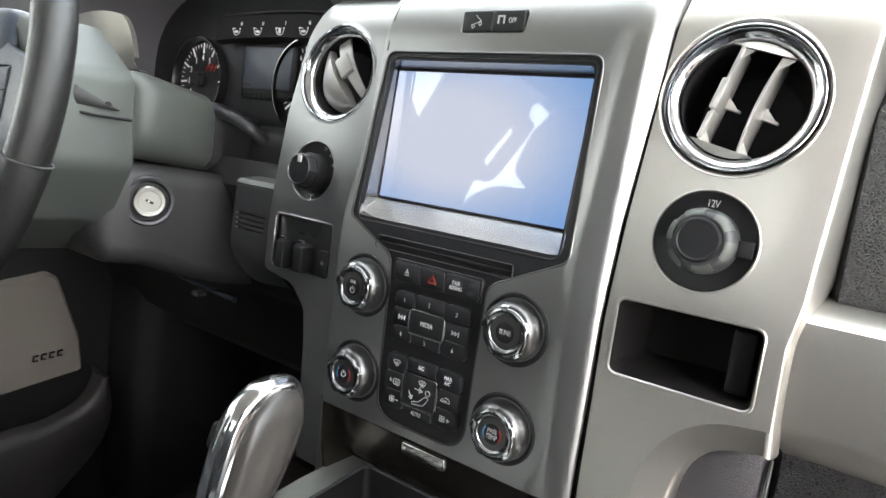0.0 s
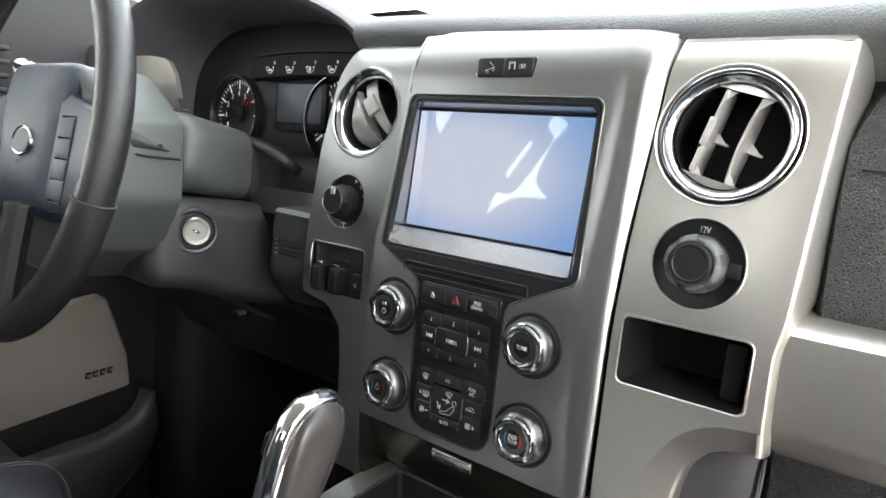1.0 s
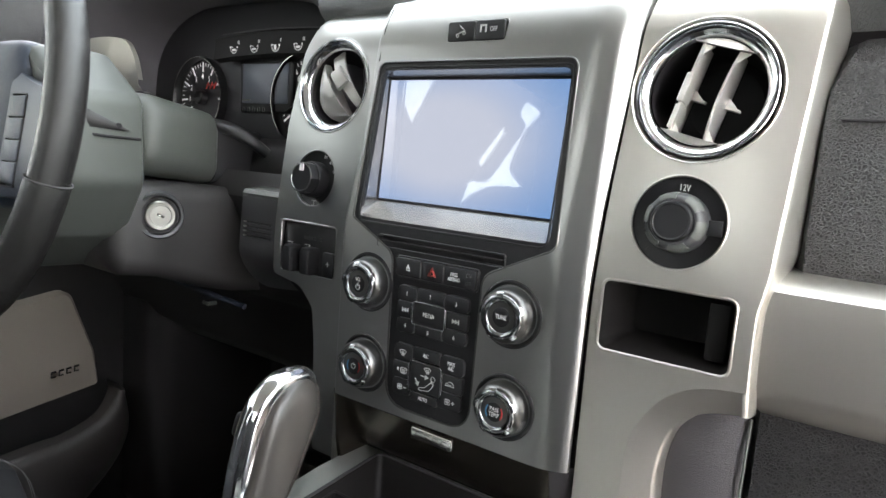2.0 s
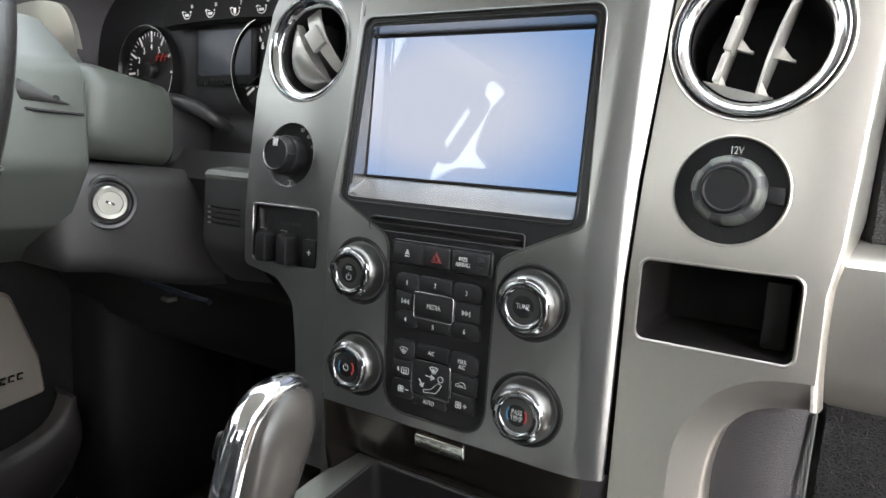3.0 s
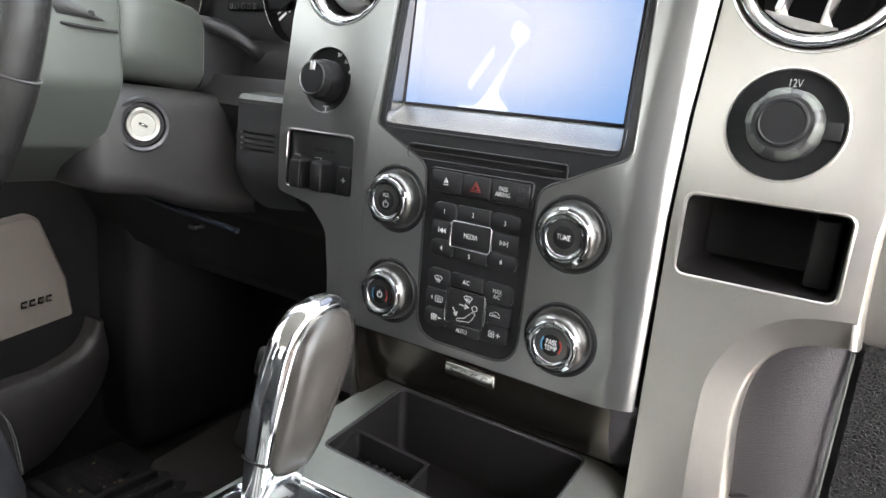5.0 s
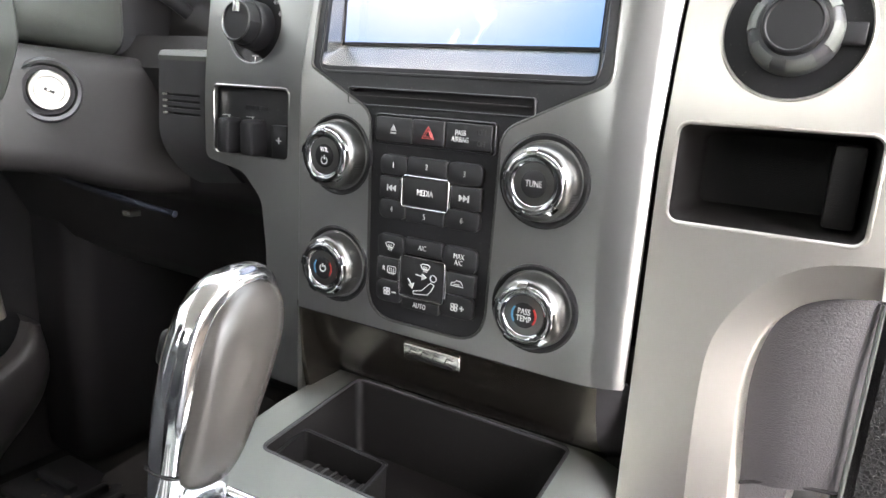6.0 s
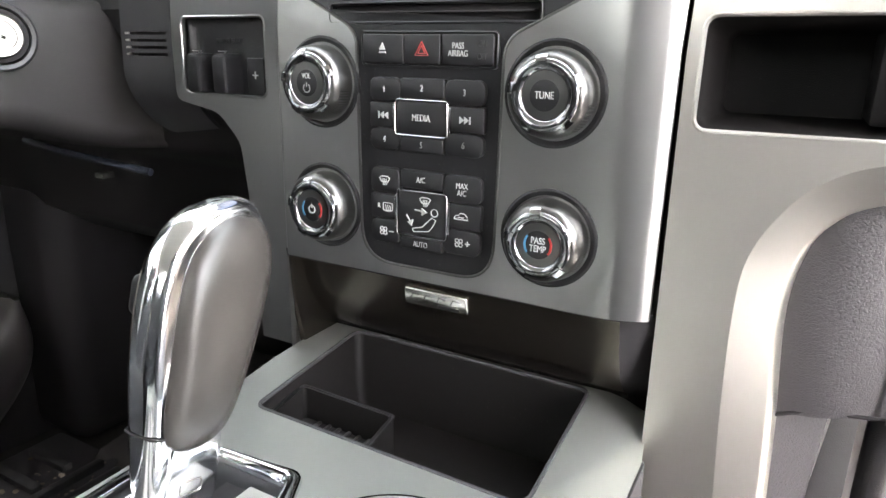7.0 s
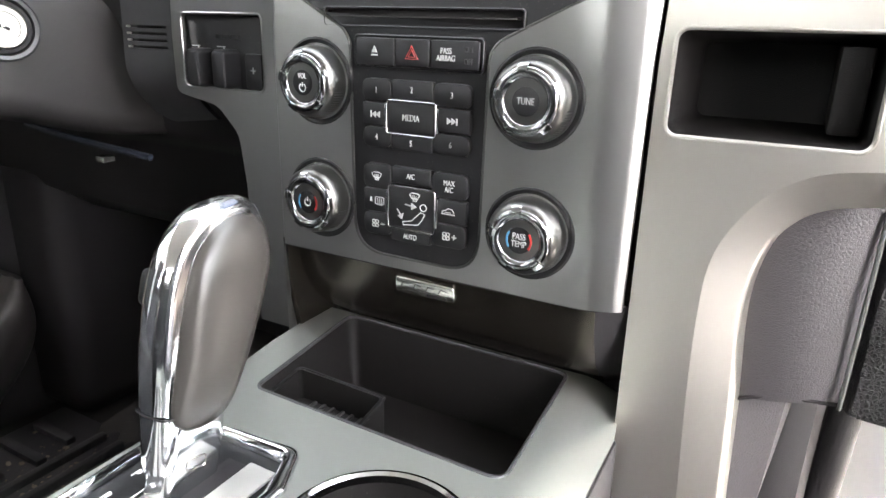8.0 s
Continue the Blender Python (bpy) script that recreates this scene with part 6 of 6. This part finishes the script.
def shifter():
    s = thing("gear_shifter", "gear shifter with grey leather sides and chrome spine", "gear shifter", pose(-0.0365, -0.150, -0.1925, -16.2))
    # local: z up the lever, y forward

    def sect(z, y0, y1, half, r):
        return [(x, y, z) for x, y in rr(2 * half, y1 - y0, r, 0, (y0 + y1) / 2, 6)]
    bm = bmesh.new()
    loft(bm, [sect(-0.006, -0.0165, 0.016, 0.0085, 0.004), sect(0.012, -0.0165, 0.016, 0.0085, 0.004), sect(0.028, -0.018, 0.015, 0.0095, 0.005), sect(0.040, -0.018, 0.012, 0.009, 0.005)])
    part("stem", bm, CHROME, s, "polished chrome stem")
    bm = bmesh.new()
    frame_ring(bm, 0.012, 0.0065, 0.002, 0.0007, 0.0, 0.0, 0.001, -0.0004)
    part("stem_inlay", moved(bm, pose(0.0086, -0.001, 0.010, 0, 0, 90)), DULL_CHROME, s)
    # chrome spine along the rear edge and over the top
    prof = [(-0.0185, 0.008), (-0.0225, 0.034), (-0.0270, 0.065), (-0.0278, 0.092), (-0.0240, 0.1120), (-0.0138, 0.1258), (0.001, 0.1330), (0.0135, 0.1338), (0.0222, 0.1255)]
    path = smooth([(0, y, z) for y, z in prof], 8)
    bm = bmesh.new()
    rings = []
    for i, p in enumerate(path):
        a, b = path[max(0, i - 1)], path[min(len(path) - 1, i + 1)]
        d = (b - a).normalized()
        nrm = Vector((0, -d.z, d.y))
        k = i / (len(path) - 1)
        h = 0.0080 + 0.0025 * step01(k / 0.2) - 0.002 * k
        rings.append([p + Vector((q * h, 0, 0)) + nrm * o for q, o in ((-1.0, -0.010), (-1.0, -0.003), (-0.93, -0.0005), (-0.75, 0.0012), (-0.4, 0.0024), (0, 0.0028), (0.4, 0.0024), (0.75, 0.0012), (0.93, -0.0005), (1.0, -0.003), (1.0, -0.010))])
    loft(bm, rings)
    part("spine", bm, CHROME, s, "polished chrome spine", 60)
    bm = bmesh.new()
    sweep(bm, [(x, y - 0.0004, 0.0355) for x, y in ((-0.0103, -0.0180), (-0.0099, -0.0226), (-0.0078, -0.0244), (0, -0.0258), (0.0078, -0.0244), (0.0099, -0.0226), (0.0103, -0.0180))], 0.0005, 6)
    part("spine_joint", bm, VOID, s)
    # leather sides
    for side in (1, -1):
        bm = bmesh.new()
        side_out = [(-0.0215, 0.040), (-0.0220, 0.065), (-0.0220, 0.092), (-0.0185, 0.1105), (-0.0088, 0.1230), (0.004, 0.1295), (0.0165, 0.1285), (0.0242, 0.1180), (0.0250, 0.100), (0.0205, 0.070), (0.0150, 0.047),
                    (0.0090, 0.033), (-0.001, 0.0280), (-0.0145, 0.0290)]
        loop = smooth([(0, y, z) for y, z in side_out], 4, True)
        cy, cz = 0.004, 0.077
        rings = []
        for sc in (1.0, 0.985, 0.955, 0.91, 0.85, 0.77, 0.67, 0.55, 0.42, 0.28, 0.14):
            o = 0.0080 + 0.0116 * (1 - sc ** 3) ** 0.4545
            rings.append([(side * o, cy + (p.y - cy) * sc, cz + (p.z - cz) * sc) for p in loop])
        rings.insert(0, [(0, cy + (p.y - cy) * 0.99, cz + (p.z - cz) * 0.99) for p in loop])
        loft(bm, rings, False, True)
        part("grip_side", bm, GRIP, s, "grey leather grip side", 60)
    bm = bmesh.new()
    block(bm, (-0.0170, -0.026, 0.082), (-0.008, -0.012, 0.100), 0.004, 3)
    part("thumb_button", bm, RUBBER, s, "black thumb button")


shifter()


# ---- door, seat and floor ----
def door():
    d = thing("driver_door", "driver door with taupe speaker panel and map pocket", "door")
    bm = bmesh.new()
    block(bm, (-0.92, -1.72, -0.66), (-0.855, 0.66, 0.10), 0.02)
    part("door_body", bm, MATTE, d, "black door panel")
    bm = bmesh.new()
    poly = fillet([(0.108, -0.176), (0.150, -0.29), (0.158, -0.352), (-0.60, -0.47), (-0.60, -0.30)], [0.02, 0.03, 0.006, 0.01, 0.01], 5)
    loft(bm, [[(x, y, z) for y, z in poly] for x in (-0.87, -0.835)] + [[(-0.828, -0.2 + (y + 0.2) * 0.985, -0.3 + (z + 0.3) * 0.97) for y, z in poly]])
    sp = part("speaker_panel", bm, DOOR, d, "taupe plastic speaker panel")
    bm = bmesh.new()
    for k in range(4):
        y = 0.075 + k * 0.0125
        z = -0.3175 + k * 0.0012
        sweep(bm, [(-0.8262, y + 0.008, z + 0.0045), (-0.8262, y + 0.001, z + 0.004), (-0.8262, y, z - 0.004), (-0.8262, y + 0.007, z - 0.0035)], 0.0020, 5)
    part("badge", bm, CHROME, sp, "small chrome badge strokes")
    bm = bmesh.new()
    rim = smooth([(0, -0.60, -0.505), (0, -0.20, -0.452), (0, 0.016, -0.424), (0, 0.078, -0.418), (0, 0.128, -0.400), (0, 0.150, -0.377), (0, 0.160, -0.348)], 5)
    foot = smooth([(0, -0.60, -0.640), (0, -0.20, -0.625), (0, 0.055, -0.598), (0, 0.135, -0.545), (0, 0.186, -0.484), (0, 0.198, -0.426), (0, 0.182, -0.355)], 5)
    rows = []
    for k, x, out in ((-0.03, -0.800, 0), (-0.012, -0.783, 0), (0.0, -0.776, 0.003), (0.03, -0.769, 0.002), (0.08, -0.765, 0), (0.3, -0.764, 0), (0.55, -0.770, 0), (0.8, -0.784, 0), (0.95, -0.802, 0), (1.0, -0.82, 0), (1.02, -0.86, 0)):
        rows.append([(x, p.y + (q.y - p.y) * k, p.z + (q.z - p.z) * k + out) for p, q in zip(rim, foot)])
    loft(bm, rows, closed=False)
    part("pocket", bm, DOOR_LOW, d, "dark grey bulging map pocket", 60)
    bm = bmesh.new()
    loft(bm, [[(-0.865, y, 0.10), (-0.80, y, 0.095), (-0.79, y, 0.06), (-0.845, y, 0.02)] for y in np.linspace(-0.9, 0.28, 6)])
    part("window_sill", bm, GRAIN, d, "charcoal vinyl window sill")
    for k in range(7):
        bm = bmesh.new()
        block(bm, (-0.845, -0.11, 0.090 + k * 0.020), (-0.80, -0.055, 0.097 + k * 0.020), 0.002)
        part("vent_slat", bm, MATTE, d)
    bm = bmesh.new()
    block(bm, (-0.90, 0.215, -0.62), (-0.745, 0.5, -0.12), 0.04, 4)
    solid("footwell_side", bm, VOID, "black footwell side trim", "kick panel")


door()


def seat():
    s = thing("driver_seat", "dark blue-grey leather driver seat, reclined, with grey stitching", "seat")
    bm = bmesh.new()
    rings = []
    for y, zt, w in ((-0.165, -0.310, 0.23), (-0.150, -0.265, 0.262), (-0.165, -0.228, 0.275), (-0.22, -0.203, 0.28), (-0.40, -0.205, 0.28), (-0.70, -0.23, 0.28)):
        rings.append([(-0.60 + x, y, zt - 0.15 + z) for x, z in ((-w, -0.1), (w, -0.1), (w + 0.005, 0.05), (w, 0.11), (w - 0.03, 0.145), (w - 0.07, 0.145), (w - 0.10, 0.13), (-w + 0.1, 0.13), (-w + 0.05, 0.15), (-w, 0.10))])
    loft(bm, rings)
    for e in bm.edges:
        e.smooth = True
    part("cushion", bm, SEAT, s, "dark leather cushion", 70)
    bm = bmesh.new()
    for o in (0.0, 0.006):
        sweep(bm, smooth([(-0.345 + o, -0.150, -0.295), (-0.348 + o, -0.163, -0.231), (-0.352 + o, -0.220, -0.2065), (-0.352 + o, -0.40, -0.2085), (-0.352 + o, -0.60, -0.225)], 5), 0.0004, 5)
    part("seam", bm, THREAD, s, "grey double stitching")
    bm = bmesh.new()
    block(bm, (-0.80, -0.70, -0.62), (-0.40, -0.30, -0.45), 0.02)
    part("seat_base", bm, VOID, s)
    # unseen backrest and headrest, reclined clear of the rays the screen reflects
    bm = bmesh.new()
    loft(bm, [[(-0.60 + x, y, z) for x, y in rr(w, 0.30, 0.06, 0, yc, 5)] for z, yc, w in ((-0.26, -0.74, 0.48), (-0.20, -0.82, 0.50), (-0.06, -1.00, 0.50), (0.0, -1.10, 0.48), (0.02, -1.14, 0.42))])
    part("backrest", bm, SEAT, s, "dark leather backrest, reclined", 60)
    bm = bmesh.new()
    loft(bm, [[(x, y, z) for x, z in rr(0.26 * k, 0.10 * k, 0.03, -0.60, 0.02, 5)] for y, k in ((-1.29, 0.85), (-1.31, 1), (-1.39, 1), (-1.42, 0.8))])
    hr = part("headrest", bm, SEAT, s, "dark leather headrest", 60)
    for sx in (-0.065, 0.065):
        bm = bmesh.new()
        sweep(bm, [(-0.60 + sx, -1.20, 0.0), (-0.60 + sx, -1.32, 0.02)], 0.006, 8)
        part("post", bm, CHROME, hr, "steel post")


def passenger_seats():
    """The unseen passenger seat and rear bench, placed to block and darken reflected light."""
    for name, x0, x1, yb, lab in (("passenger_seat", 0.27, 0.84, -0.63, "unseen dark leather passenger seat, set forward to block light"), ("rear_bench", -0.72, 0.72, -1.60, "unseen dark leather rear bench, added to darken reflections")):
        q = thing(name, lab, "seat")
        w, c = x1 - x0, (x0 + x1) / 2
        bm = bmesh.new()
        loft(bm, [[(x, y, z) for x, z in rr(w * k, 0.16, 0.05, c, -0.32, 5)] for y, k in ((yb + 0.08, 0.95), (yb + 0.12, 1.0), (yb + 0.46, 1.0), (yb + 0.52, 0.94))])
        part("cushion", bm, SEAT, q, "dark leather cushion", 60)
        bm = bmesh.new()
        loft(bm, [[(x, y, z) for x, y in rr(w, 0.15, 0.05, c, yb + o, 5)] for z, o in ((-0.38, 0.02), (-0.2, 0.0), (0.10, -0.03), (0.30, -0.06), (0.34, -0.07))])
        part("backrest", bm, SEAT, q, "dark leather backrest", 60)
        for hx in ([c] if w < 1 else [-0.45, 0.45]):
            bm = bmesh.new()
            loft(bm, [[(x, y, z) for x, y in rr(0.26 * k, 0.10 * k, 0.03, hx, yb - 0.075, 5)] for z, k in ((0.37, 0.9), (0.39, 1), (0.51, 1), (0.54, 0.85))])
            hr = part("headrest", bm, SEAT, q, "dark leather headrest", 60)
            for sx in (-0.06, 0.06):
                bm = bmesh.new()
                sweep(bm, [(hx + sx, yb - 0.075, 0.30), (hx + sx, yb - 0.075, 0.40)], 0.006, 8)
                part("post", bm, CHROME, hr, "steel post")
        bm = bmesh.new()
        block(bm, (c - w * 0.4, yb + 0.1, -0.62), (c + w * 0.4, yb + 0.45, -0.40), 0.02)
        part("seat_base", bm, VOID, q)


seat()
passenger_seats()


def floor_bits():
    bm = bmesh.new()
    rows = []
    for i in range(25):
        x = -0.70 + 0.54 * i / 24
        rows.append([(x, y, -0.612 + 0.004 * (i % 2) + 0.12 * max(0, y - 0.1)) for y in np.linspace(-0.45, 0.5, 12)])
    loft(bm, rows, closed=False)
    solid("floor_mat", bm, CARPET, "dark ribbed floor mat with dust", "floor mat")
    # moulded threshold beside the door, with raised bars
    sill = thing("sill_plate", "black ribbed plastic sill plate with dust and grit", "sill plate")
    bm = bmesh.new()
    block(bm, (-0.800, -0.30, -0.618), (-0.560, 0.215, -0.598), 0.006)
    part("plate", bm, MATTE, sill)
    for k in range(5):
        bm = bmesh.new()
        y = -0.06 + 0.052 * k
        block(bm, (-0.775, y, -0.600), (-0.690 + 0.012 * (k % 2), y + 0.016, -0.588), 0.003)
        part("bar", bm, MATTE, sill)
    for x in (-0.665, -0.625):
        bm = bmesh.new()
        block(bm, (x, -0.10, -0.600), (x + 0.012, 0.19, -0.586), 0.003)
        part("bar", bm, MATTE, sill)
    rnd = random.Random(5)
    bm = bmesh.new()
    for _ in range(150):
        r = rnd.uniform(0.0008, 0.0030) if rnd.random() < 0.9 else rnd.uniform(0.003, 0.006)
        x, y = rnd.gauss(-0.66, 0.05), rnd.gauss(0.09, 0.07)
        if x < -0.79 or x > -0.57 or y > 0.20:
            continue
        m = pose(x, y, -0.5975, rnd.uniform(-20, 20), rnd.uniform(-20, 20), rnd.uniform(0, 360)) @ Matrix.Diagonal((r, r * rnd.uniform(0.4, 1), r * 0.35, 1))
        bmesh.ops.create_icosphere(bm, subdivisions=1, radius=1, matrix=m)
    solid("grit", bm, GRIT, "tan crumbs and grit scattered over the sill", "grit", kind="stuff")
    for x in (-0.36, -0.28):
        bm = bmesh.new()
        block(bm, (x - 0.018, -0.75, -0.615), (x + 0.018, -0.02, -0.575), 0.006)
        solid("seat_rail", bm, VOID, "dark steel seat rail on the floor", "seat rail", "seat rails")


floor_bits()
